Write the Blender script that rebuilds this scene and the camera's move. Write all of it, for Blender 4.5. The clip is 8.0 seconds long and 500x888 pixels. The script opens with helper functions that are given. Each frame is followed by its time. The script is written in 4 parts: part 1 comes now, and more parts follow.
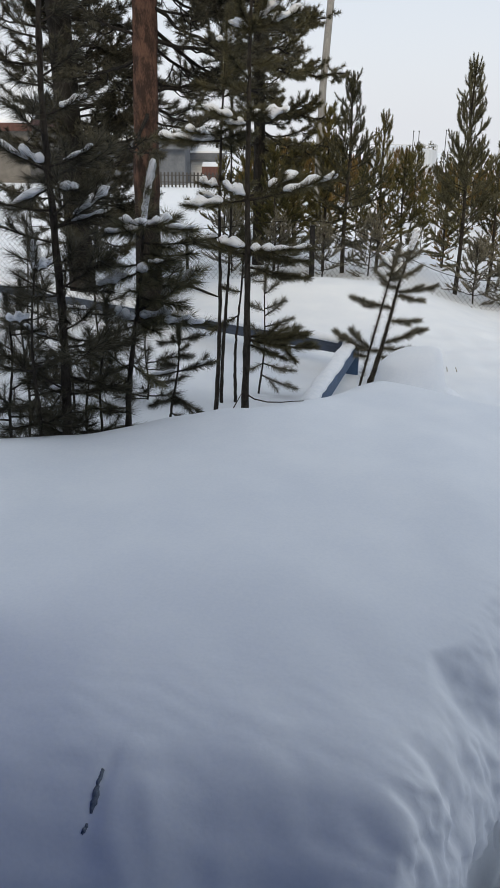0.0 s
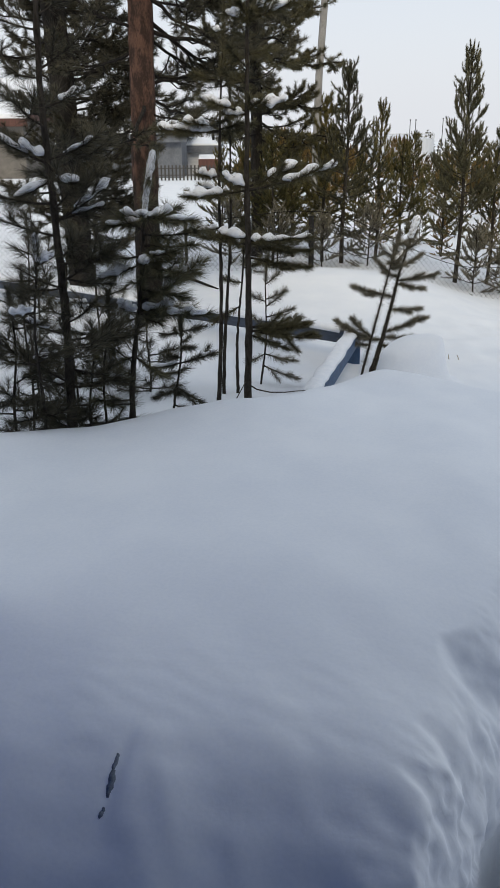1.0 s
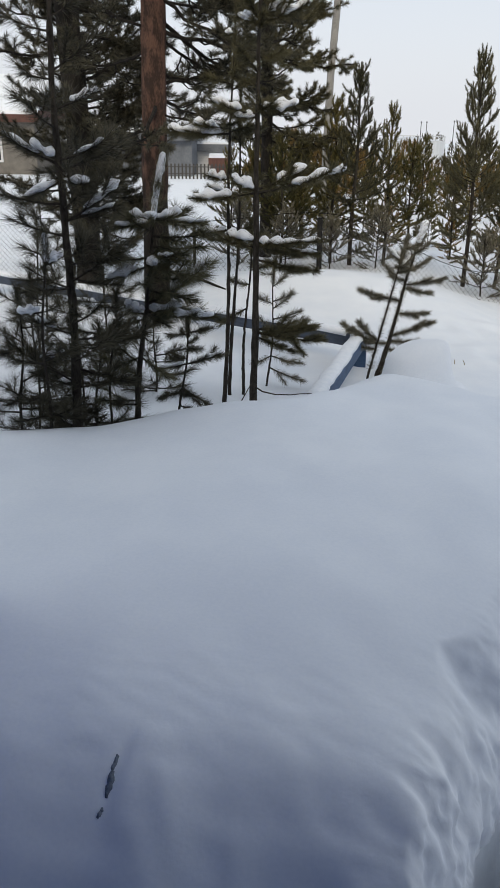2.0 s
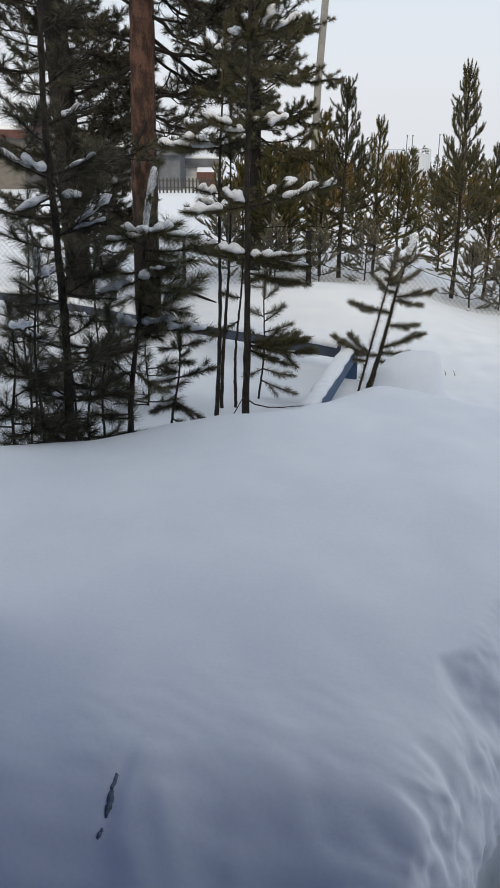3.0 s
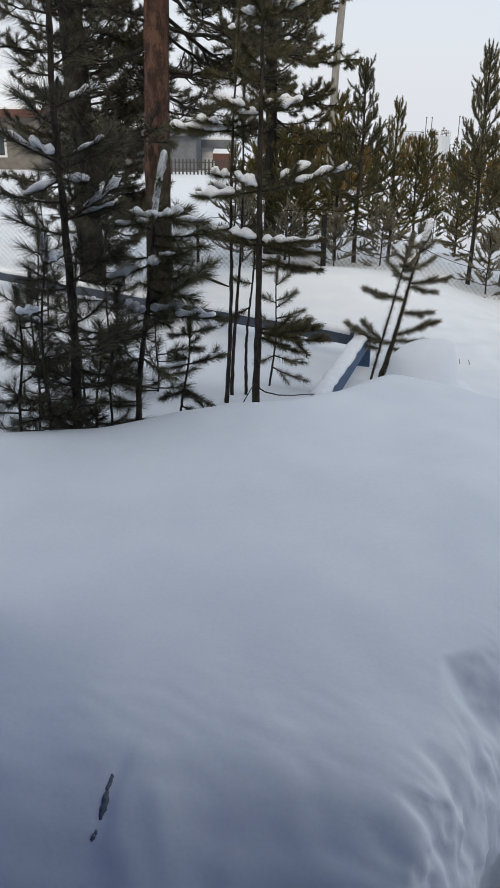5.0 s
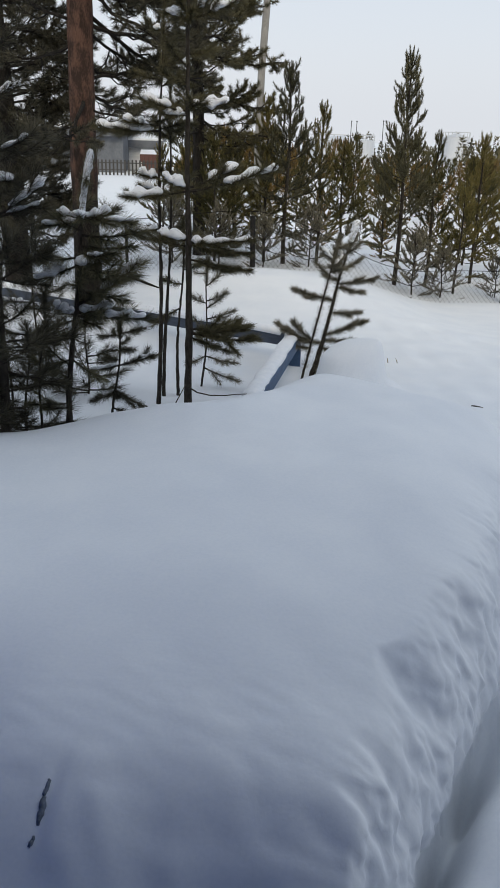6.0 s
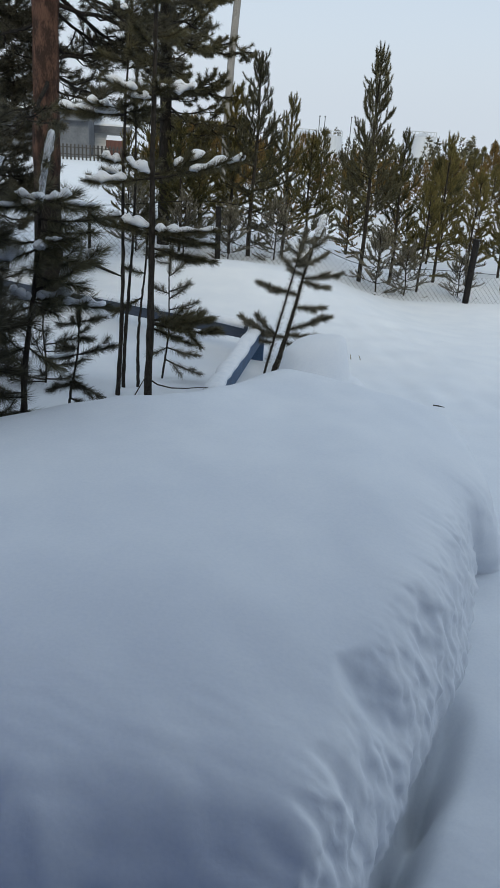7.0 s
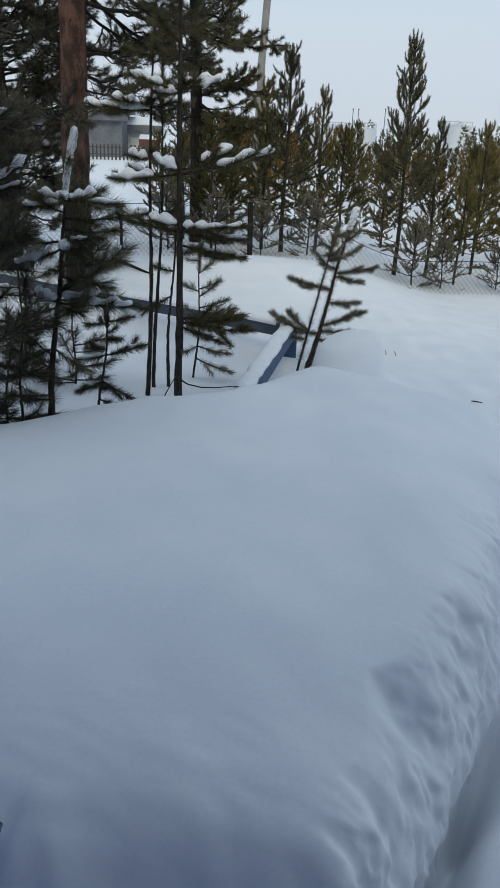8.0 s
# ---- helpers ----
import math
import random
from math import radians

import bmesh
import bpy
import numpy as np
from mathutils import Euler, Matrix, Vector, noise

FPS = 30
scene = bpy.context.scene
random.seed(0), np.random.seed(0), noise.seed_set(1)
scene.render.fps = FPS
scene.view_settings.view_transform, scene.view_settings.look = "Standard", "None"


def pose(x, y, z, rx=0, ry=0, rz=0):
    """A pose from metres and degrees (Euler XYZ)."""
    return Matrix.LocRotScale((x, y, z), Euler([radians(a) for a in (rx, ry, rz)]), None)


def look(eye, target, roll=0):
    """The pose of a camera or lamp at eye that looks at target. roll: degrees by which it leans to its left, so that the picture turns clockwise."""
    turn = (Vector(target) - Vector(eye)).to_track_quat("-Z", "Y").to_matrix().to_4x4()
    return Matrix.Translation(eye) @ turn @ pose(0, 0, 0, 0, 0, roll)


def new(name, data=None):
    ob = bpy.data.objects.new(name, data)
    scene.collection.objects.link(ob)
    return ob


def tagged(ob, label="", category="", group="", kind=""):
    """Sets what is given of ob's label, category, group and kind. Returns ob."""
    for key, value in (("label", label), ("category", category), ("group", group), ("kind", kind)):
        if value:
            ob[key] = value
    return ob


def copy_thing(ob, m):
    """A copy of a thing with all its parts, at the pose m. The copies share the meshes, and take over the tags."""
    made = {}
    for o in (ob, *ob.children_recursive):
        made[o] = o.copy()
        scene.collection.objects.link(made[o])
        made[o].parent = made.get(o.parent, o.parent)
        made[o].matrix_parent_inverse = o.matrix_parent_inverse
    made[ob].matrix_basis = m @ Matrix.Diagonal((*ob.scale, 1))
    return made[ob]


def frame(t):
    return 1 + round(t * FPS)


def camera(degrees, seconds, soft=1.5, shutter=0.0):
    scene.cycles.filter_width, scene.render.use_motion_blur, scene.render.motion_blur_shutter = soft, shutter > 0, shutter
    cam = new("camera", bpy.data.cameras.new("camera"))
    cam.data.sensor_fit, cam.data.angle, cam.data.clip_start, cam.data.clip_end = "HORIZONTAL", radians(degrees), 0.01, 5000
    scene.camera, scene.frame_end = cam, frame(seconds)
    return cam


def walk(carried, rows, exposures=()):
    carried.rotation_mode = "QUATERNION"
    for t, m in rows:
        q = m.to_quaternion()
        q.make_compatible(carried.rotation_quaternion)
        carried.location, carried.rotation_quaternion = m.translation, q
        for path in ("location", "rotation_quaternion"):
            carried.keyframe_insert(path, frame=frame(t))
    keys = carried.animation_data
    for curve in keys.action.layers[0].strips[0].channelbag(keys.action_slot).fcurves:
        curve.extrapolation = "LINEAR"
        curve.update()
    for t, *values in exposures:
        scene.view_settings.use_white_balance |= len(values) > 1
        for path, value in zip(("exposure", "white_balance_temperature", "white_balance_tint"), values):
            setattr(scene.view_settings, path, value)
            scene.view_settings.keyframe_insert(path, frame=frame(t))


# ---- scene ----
cam = camera(35.0, 8.0, soft=1.6)
PATH = [
    (0, (0.0, -0.004, 1.633), (-0.001, 1.87, 0.933), 0.7),
    (0.2, (-0.003, -0.011, 1.637), (0.01, 1.866, 0.944), 0.5),
    (0.3, (-0.004, -0.015, 1.64), (0.001, 1.864, 0.956), 0.5),
    (0.5, (-0.007, -0.022, 1.644), (-0.008, 1.86, 0.965), 0.3),
    (0.7, (-0.01, -0.021, 1.636), (-0.014, 1.856, 0.925), 0.1),
    (0.8, (-0.012, -0.02, 1.631), (-0.016, 1.853, 0.918), -0.1),
    (1, (-0.015, -0.019, 1.623), (-0.019, 1.849, 0.906), -0.3),
    (1.2, (-0.017, -0.021, 1.628), (-0.041, 1.852, 0.925), 0.0),
    (1.3, (-0.019, -0.022, 1.631), (-0.047, 1.854, 0.947), 0.2),
    (1.5, (-0.021, -0.024, 1.636), (-0.035, 1.857, 0.956), 0.5),
    (1.7, (-0.013, -0.03, 1.642), (-0.032, 1.835, 0.919), 0.8),
    (2.8, (-0.014, -0.013, 1.643), (-0.016, 1.864, 0.951), -0.1),
    (3, (-0.03, -0.02, 1.643), (-0.021, 1.857, 0.954), 0.4),
    (3.2, (-0.027, -0.01, 1.635), (-0.027, 1.862, 0.944), 1.0),
    (3.3, (-0.026, -0.005, 1.63), (-0.048, 1.865, 0.915), 1.4),
    (3.5, (-0.023, 0.005, 1.622), (-0.021, 1.87, 0.901), 2.0),
    (3.7, (-0.027, 0.002, 1.636), (-0.053, 1.874, 0.849), 1.8),
    (3.8, (-0.03, 0.001, 1.642), (-0.042, 1.876, 0.941), 1.6),
    (4, (-0.034, -0.002, 1.656), (-0.038, 1.88, 0.98), 1.4),
    (4.2, (-0.033, -0.003, 1.647), (-0.035, 1.872, 0.952), 1.5),
    (5.3, (-0.001, 0.041, 1.654), (-0.03, 1.903, 0.925), 0.5),
    (5.5, (-0.001, 0.022, 1.621), (0.035, 1.892, 0.914), 0.5),
    (5.7, (-0.003, 0.021, 1.632), (0.073, 1.887, 0.983), 0.9),
    (5.8, (-0.003, 0.021, 1.638), (0.101, 1.885, 0.988), 1.1),
    (6, (-0.005, 0.02, 1.649), (0.138, 1.88, 0.927), 1.5),
    (6.2, (-0.005, 0.018, 1.638), (0.173, 1.88, 1.017), 2.3),
    (6.3, (-0.006, 0.017, 1.632), (0.172, 1.881, 0.973), 2.7),
    (6.5, (-0.006, 0.015, 1.621), (0.202, 1.881, 0.933), 3.5),
    (6.7, (-0.002, 0.047, 1.627), (0.199, 1.904, 0.891), 3.7),
    (6.8, (-0.001, 0.062, 1.63), (0.222, 1.915, 0.891), 3.8),
    (7, (0.003, 0.094, 1.636), (0.245, 1.938, 0.901), 4.0),
    (7.2, (0.007, 0.1, 1.618), (0.234, 1.946, 0.917), 3.8),
    (7.3, (0.008, 0.103, 1.609), (0.223, 1.95, 0.897), 3.6),
    (7.5, (0.012, 0.109, 1.591), (0.23, 1.958, 0.861), 3.4),
    (7.7, (0.023, 0.142, 1.602), (0.199, 1.99, 0.854), 3.0),
    (7.8, (0.028, 0.158, 1.608), (0.204, 2.007, 0.863), 2.7),
    (8, (0.039, 0.191, 1.619), (0.189, 2.039, 0.871), 2.3),
]
walk(cam, [(t, look(eye, aim, roll)) for t, eye, aim, roll in PATH], [(0, -0.02, 6450, 8), (5.5, -0.05, 6400, 8), (6.5, -0.14, 6200, 6), (7.0, -0.21, 5950, 4), (8.0, -0.26, 5900, 3)])

# ---- light ----
world = bpy.data.worlds.new("overcast_sky")
scene.world = world
world.use_nodes = True
wn, wl = world.node_tree.nodes, world.node_tree.links
wn.clear()
sky = wn.new("ShaderNodeTexSky")
sky.sky_type, sky.sun_disc = "NISHITA", False
sky.sun_elevation, sky.sun_rotation = radians(34), radians(180)
sky.air_density, sky.dust_density, sky.ozone_density = 1.0, 6.0, 1.0
cloud = wn.new("ShaderNodeMix")
cloud.data_type = "RGBA"
cloud.inputs[0].default_value = 0.72
# overcast, whiter towards the horizon and bluer overhead
high = wn.new("ShaderNodeTexCoord")
split = wn.new("ShaderNodeSeparateXYZ")
wl.new(high.outputs["Generated"], split.inputs[0])
veil = wn.new("ShaderNodeValToRGB")
veil.color_ramp.interpolation = "EASE"
veil.color_ramp.elements[0].position, veil.color_ramp.elements[1].position = 0.0, 0.32
veil.color_ramp.elements[0].color, veil.color_ramp.elements[1].color = (1.11, 1.125, 1.19, 1), (0.92, 0.985, 1.095, 1)
wl.new(split.outputs[2], veil.inputs[0])
lift = wn.new("ShaderNodeVectorMath")
lift.operation = "SCALE"
lift.inputs[3].default_value = 10.0
wl.new(veil.outputs[0], lift.inputs[0])
wl.new(lift.outputs[0], cloud.inputs[7])
wl.new(sky.outputs[0], cloud.inputs[6])
back = wn.new("ShaderNodeBackground")
back.inputs[1].default_value = 0.096
wl.new(cloud.outputs[2], back.inputs[0])
wout = wn.new("ShaderNodeOutputWorld")
wl.new(back.outputs[0], wout.inputs[0])

sun_data = bpy.data.lights.new("sun", "SUN")
sun_data.energy, sun_data.angle, sun_data.color = 1.08, radians(16), (1.0, 0.84, 0.58)
sun = new("sun", sun_data)
sun.matrix_world = look((0, -24, 16.2), (0, 0, 0))
scene.view_settings.exposure = 0.0


# ---- materials ----
def material(name, dark, light, scale=20, rough=0.8, bump=0.3, fine=6.0, island=0.0, stretch=(1, 1, 1), detail=6, metal=0.0, between=(0.35, 0.65), by_object=0.0, dist=0.01, foot=None, gloss=0.5):
    """Two tones mixed by a coarse and a fine noise, with relief."""
    m = bpy.data.materials.new(name)
    m.use_nodes = True
    n, l = m.node_tree.nodes, m.node_tree.links
    b = n["Principled BSDF"]
    b.inputs["Roughness"].default_value, b.inputs["Metallic"].default_value = rough, metal
    b.inputs["Specular IOR Level"].default_value = gloss
    co = n.new("ShaderNodeTexCoord")
    mp = n.new("ShaderNodeMapping")
    mp.inputs["Scale"].default_value = stretch
    l.new(co.outputs["Object"], mp.inputs["Vector"])
    a = n.new("ShaderNodeTexNoise")
    a.inputs["Scale"].default_value, a.inputs["Detail"].default_value = scale, detail
    f = n.new("ShaderNodeTexNoise")
    f.inputs["Scale"].default_value, f.inputs["Detail"].default_value = scale * fine, 3
    for t in (a, f):
        l.new(mp.outputs[0], t.inputs["Vector"])
    s = n.new("ShaderNodeMath")
    s.operation, s.inputs[1].default_value = "MULTIPLY_ADD", 0.35
    l.new(f.outputs[0], s.inputs[0])
    k = n.new("ShaderNodeMath")
    k.operation, k.inputs[1].default_value = "MULTIPLY", 0.65
    l.new(a.outputs[0], k.inputs[0])
    l.new(k.outputs[0], s.inputs[2])
    last = s.outputs[0]
    if island:
        g = n.new("ShaderNodeNewGeometry")
        w = n.new("ShaderNodeMath")
        w.operation, w.inputs[1].default_value = "MULTIPLY_ADD", island
        l.new(g.outputs["Random Per Island"], w.inputs[0])
        off = n.new("ShaderNodeMath")
        off.operation, off.inputs[1].default_value = "SUBTRACT", island / 2
        l.new(last, off.inputs[0])
        l.new(off.outputs[0], w.inputs[2])
        last = w.outputs[0]
    if by_object:
        oi = n.new("ShaderNodeObjectInfo")
        w2 = n.new("ShaderNodeMath")
        w2.operation, w2.inputs[1].default_value = "MULTIPLY_ADD", by_object
        l.new(oi.outputs["Random"], w2.inputs[0])
        off2 = n.new("ShaderNodeMath")
        off2.operation, off2.inputs[1].default_value = "SUBTRACT", by_object / 2
        l.new(last, off2.inputs[0])
        l.new(off2.outputs[0], w2.inputs[2])
        last = w2.outputs[0]
    r = n.new("ShaderNodeValToRGB")
    r.color_ramp.elements[0].position, r.color_ramp.elements[1].position = between
    r.color_ramp.elements[0].color, r.color_ramp.elements[1].color = (*dark, 1), (*light, 1)
    l.new(last, r.inputs[0])
    tone = r.outputs[0]
    if foot:
        # older, darker bark towards the foot of the trunk, with a ragged border
        sep = n.new("ShaderNodeSeparateXYZ")
        l.new(co.outputs["Object"], sep.inputs[0])
        wob = n.new("ShaderNodeMath")
        wob.operation, wob.inputs[1].default_value = "MULTIPLY_ADD", 0.9
        l.new(a.outputs[0], wob.inputs[0])
        l.new(sep.outputs[2], wob.inputs[2])
        rng_node = n.new("ShaderNodeMapRange")
        rng_node.inputs[1].default_value, rng_node.inputs[2].default_value = foot[0] + 0.45, foot[1] + 0.45
        l.new(wob.outputs[0], rng_node.inputs[0])
        mx = n.new("ShaderNodeMix")
        mx.data_type = "RGBA"
        mx.inputs[6].default_value = (*foot[2], 1)
        l.new(rng_node.outputs[0], mx.inputs[0])
        l.new(tone, mx.inputs[7])
        tone = mx.outputs[2]
    l.new(tone, b.inputs["Base Color"])
    if bump:
        u = n.new("ShaderNodeBump")
        u.inputs["Strength"].default_value, u.inputs["Distance"].default_value = bump, dist
        l.new(s.outputs[0], u.inputs["Height"])
        l.new(u.outputs[0], b.inputs["Normal"])
    return m


SNOW = material("snow", (0.75, 0.78, 0.82), (0.83, 0.85, 0.87), scale=3, rough=0.7, bump=0.14, fine=30, dist=0.006)
SNOW_CAP = material("snow_on_branches", (0.78, 0.81, 0.85), (0.90, 0.91, 0.93), scale=30, rough=0.75, bump=0.4, dist=0.004)
NEEDLE_DARK = material("dark_green_needles", (0.020, 0.019, 0.012), (0.108, 0.097, 0.062), scale=4, rough=0.55, bump=0, island=0.5, gloss=0.2)
NEEDLE_MID = material("green_needles", (0.030, 0.029, 0.014), (0.145, 0.128, 0.066), scale=4, rough=0.55, bump=0, island=0.5, gloss=0.2)
NEEDLE_OLIVE = material("olive_needles", (0.034, 0.037, 0.013), (0.20, 0.165, 0.055), scale=2, rough=0.6, bump=0, island=0.4, by_object=0.3, gloss=0.2)
NEEDLE_RUSSET = material("yellowed_brown_needles", (0.050, 0.038, 0.013), (0.26, 0.165, 0.050), scale=2, rough=0.6, bump=0, island=0.4, by_object=0.3, gloss=0.2)
NEEDLE_FROST = material("dusty_grey_green_needles", (0.08, 0.075, 0.055), (0.27, 0.245, 0.18), scale=4, rough=0.6, bump=0, island=0.5, gloss=0.2)
NEEDLE_GREY = material("grey_green_needles", (0.034, 0.035, 0.020), (0.17, 0.155, 0.088), scale=3, rough=0.6, bump=0, island=0.5, by_object=0.2, gloss=0.2)
BARK_DARK = material("dark_pine_bark", (0.008, 0.007, 0.006), (0.036, 0.032, 0.028), scale=14, rough=0.95, bump=0.9, stretch=(1, 1, 0.3), dist=0.02, gloss=0.12)
BARK_TWIG = material("young_pine_bark", (0.014, 0.012, 0.010), (0.060, 0.052, 0.043), scale=60, rough=0.9, bump=0.5, stretch=(1, 1, 0.4), dist=0.004, gloss=0.12)
BARK_RED = material("red_scots_pine_bark", (0.046, 0.030, 0.024), (0.135, 0.076, 0.055), scale=17, rough=0.9, bump=1.0, stretch=(1.2, 1.2, 0.45), between=(0.42, 0.60), dist=0.03, foot=(1.2, 1.75, (0.017, 0.014, 0.012)), gloss=0.12)
# rail's blue with the shade on the back beam's face put into the colour
SHADED_BLUE = material("shaded_slate_blue_paint", (0.028, 0.036, 0.055), (0.055, 0.072, 0.105), scale=14, rough=0.7, bump=0.3, stretch=(0.3, 1, 1))
BLUE = material("weathered_blue_paint", (0.03, 0.065, 0.13), (0.06, 0.12, 0.23), scale=14, rough=0.55, bump=0.2, stretch=(1, 0.3, 1))
RUST = material("dark_fence_steel", (0.008, 0.008, 0.009), (0.026, 0.024, 0.023), scale=30, rough=0.8, bump=0.3, gloss=0.12)
WIRE = material("grey_galvanised_wire", (0.035, 0.035, 0.036), (0.09, 0.09, 0.09), scale=20, rough=0.6, bump=0, metal=0.5)
CONCRETE = material("grey_concrete", (0.17, 0.16, 0.145), (0.29, 0.275, 0.25), scale=5, rough=0.9, bump=0.3)
PLASTER = material("grey_plaster", (0.10, 0.11, 0.125), (0.17, 0.18, 0.20), scale=2, rough=0.9, bump=0.2)
PALE = material("pale_siding", (0.5, 0.51, 0.52), (0.66, 0.66, 0.66), scale=3, rough=0.7, bump=0.1, stretch=(0.2, 0.2, 4))
REDBROWN = material("red_brown_boards", (0.07, 0.032, 0.026), (0.13, 0.058, 0.044), scale=4, rough=0.85, bump=0.2, stretch=(6, 1, 0.3))
BEIGE = material("beige_boards", (0.12, 0.11, 0.098), (0.18, 0.165, 0.145), scale=4, rough=0.85, bump=0.2)
TANKWHITE = material("white_tank_paint", (0.5, 0.52, 0.55), (0.6, 0.62, 0.64), scale=0.6, rough=0.5, bump=0, stretch=(1, 1, 0.2))
OLDWOOD = material("weathered_grey_wood", (0.035, 0.034, 0.033), (0.085, 0.08, 0.075), scale=8, rough=0.9, bump=0.2, stretch=(3, 3, 0.4))
GLASS_DARK = material("dark_window_glass", (0.02, 0.025, 0.03), (0.05, 0.055, 0.06), scale=1, rough=0.1, bump=0)
STRAW = material("dry_straw", (0.22, 0.16, 0.08), (0.36, 0.28, 0.16), scale=30, rough=0.9, bump=0)
TWIG_BROWN = material("brown_bare_twig", (0.02, 0.015, 0.012), (0.07, 0.05, 0.035), scale=40, rough=0.9, bump=0)
SLATE = material("wet_blue_grey_wood", (0.09, 0.11, 0.14), (0.20, 0.23, 0.27), scale=60, rough=0.7, bump=0.3)
# for the unseen back wall and roof; saturated to tint the bounced light blue
UNSEEN_GREY = material("unseen_grey_blue_boards", (0.022, 0.055, 0.15), (0.045, 0.10, 0.25), scale=3, rough=0.7, bump=0.2, stretch=(0.3, 0.3, 8))
# for the unseen left wall; strong blue to cast a blue bounce on the snow
UNSEEN_BLUE = material("unseen_blue_boards", (0.012, 0.055, 0.28), (0.025, 0.10, 0.42), scale=3, rough=0.7, bump=0.2, stretch=(0.3, 0.3, 8))


# ---- mesh helpers ----
def mesh_part(name, verts, faces, mat, parent=None, label="", smooth=False, at=None):
    me = bpy.data.meshes.new(name)
    me.from_pydata([tuple(v) for v in verts], [], faces)
    me.materials.append(mat)
    if smooth:
        me.polygons.foreach_set("use_smooth", [True] * len(me.polygons))
    me.update()
    ob = new(name, me)
    ob.parent = parent
    if at is not None:
        ob.matrix_basis = at
    if label:
        tagged(ob, label)
    return ob


def part(name, bm, mat, parent=None, label="", smooth=False, at=None):
    me = bpy.data.meshes.new(name)
    bm.to_mesh(me)
    bm.free()
    me.materials.append(mat)
    if smooth:
        me.polygons.foreach_set("use_smooth", [True] * len(me.polygons))
    ob = new(name, me)
    ob.parent = parent
    if at is not None:
        ob.matrix_basis = at
    if label:
        tagged(ob, label)
    return ob


def tri_part(name, tris, mat, parent):
    """A mesh of loose triangles from an array of shape (n, 3, 3)."""
    n = len(tris)
    me = bpy.data.meshes.new(name)
    me.vertices.add(3 * n)
    me.vertices.foreach_set("co", np.asarray(tris, np.float32).ravel())
    me.loops.add(3 * n)
    me.loops.foreach_set("vertex_index", np.arange(3 * n, dtype=np.int32))
    me.polygons.add(n)
    me.polygons.foreach_set("loop_start", np.arange(0, 3 * n, 3, dtype=np.int32))
    me.update(calc_edges=True)
    me.materials.append(mat)
    ob = new(name, me)
    ob.parent = parent
    return ob


def box(sx, sy, sz, bevel=0.0, centre=(0, 0, 0), turn=0.0):
    bm = bmesh.new()
    bmesh.ops.create_cube(bm, size=1.0)
    bmesh.ops.scale(bm, vec=(sx, sy, sz), verts=bm.verts)
    if bevel:
        bmesh.ops.bevel(bm, geom=bm.edges[:], offset=bevel, segments=2, profile=0.6, affect="EDGES")
    bmesh.ops.transform(bm, matrix=pose(*centre, 0, 0, turn), verts=bm.verts)
    return bm


def tube(points, radii, sides=6, cap=True):
    """Vertices and faces of a tapered tube along points."""
    p = np.asarray(points, float)
    d = np.gradient(p, axis=0)
    d /= np.linalg.norm(d, axis=1)[:, None] + 1e-9
    ref = np.array([0.0, 0.0, 1.0]) if abs(d[:, 2]).mean() < 0.8 else np.array([0.0, 1.0, 0.0])
    u = np.cross(d, ref)
    u /= np.linalg.norm(u, axis=1)[:, None] + 1e-9
    v = np.cross(u, d)
    a = np.linspace(0, 2 * np.pi, sides, endpoint=False)
    ring = u[:, None] * np.cos(a)[None, :, None] + v[:, None] * np.sin(a)[None, :, None]
    verts = (p[:, None] + ring * np.asarray(radii, float)[:, None, None]).reshape(-1, 3)
    faces = []
    for i in range(len(p) - 1):
        for j in range(sides):
            k = (j + 1) % sides
            faces.append((i * sides + j, i * sides + k, (i + 1) * sides + k, (i + 1) * sides + j))
    if cap:
        faces.append(tuple(range(sides))[::-1])
        faces.append(tuple((len(p) - 1) * sides + j for j in range(sides)))
    return verts, faces


def join(pieces):
    verts, faces, base = [], [], 0
    for v, f in pieces:
        verts.extend(v)
        faces.extend(tuple(i + base for i in q) for q in f)
        base += len(v)
    return verts, faces


# ---- snow ground ----
# foot of the bank: its near side facing the viewpoint, and the side cut along the path
NEAR_FOOT = np.array([(-9.0, 0.36), (-1.2, 0.86), (-0.1, 0.96), (0.4, 1.00), (3.0, 1.12)])
CUT_FOOT = np.array([(-0.17, 0.30), (0.275, 1.0), (0.53, 1.40), (0.68, 1.635), (0.84, 1.88), (0.985, 2.11), (1.09, 2.33), (1.20, 2.62), (1.29, 2.80), (1.43, 2.82), (1.545, 3.06), (1.64, 3.5), (1.85, 4.2), (2.4, 6.0), (6.0, 12.0), (60.0, 90.0)])


def foot_distance(line, x, y):
    """Signed, softened distance to a foot line of the bank (positive inside it) and the length along it."""
    best, run = np.full(x.shape, 1e9), 0.0
    sign, soft, weighed = np.ones(x.shape), np.zeros(x.shape), np.zeros(x.shape)
    for (ax, ay), (bx, by) in zip(line[:-1], line[1:]):
        length = math.hypot(bx - ax, by - ay)
        tx, ty = (bx - ax) / length, (by - ay) / length
        s = np.clip((x - ax) * tx + (y - ay) * ty, 0, length)
        dx, dy = x - ax - s * tx, y - ay - s * ty
        d = np.hypot(dx, dy)
        near = d < best
        side = tx * dy - ty * dx
        best = np.where(near, d, best)
        sign = np.where(near, np.where(side >= 0, 1.0, -1.0), sign)
        e = np.exp(-14 * np.minimum(d, 30))
        soft, weighed = soft + e, weighed + e * (run + s)
        run += length
    smooth = np.where(best < 3, -np.log(soft + 1e-40) / 14 + 0.045, best)
    return np.where(sign > 0, np.minimum(best, np.maximum(smooth, 0)), -best), weighed / (soft + 1e-40)


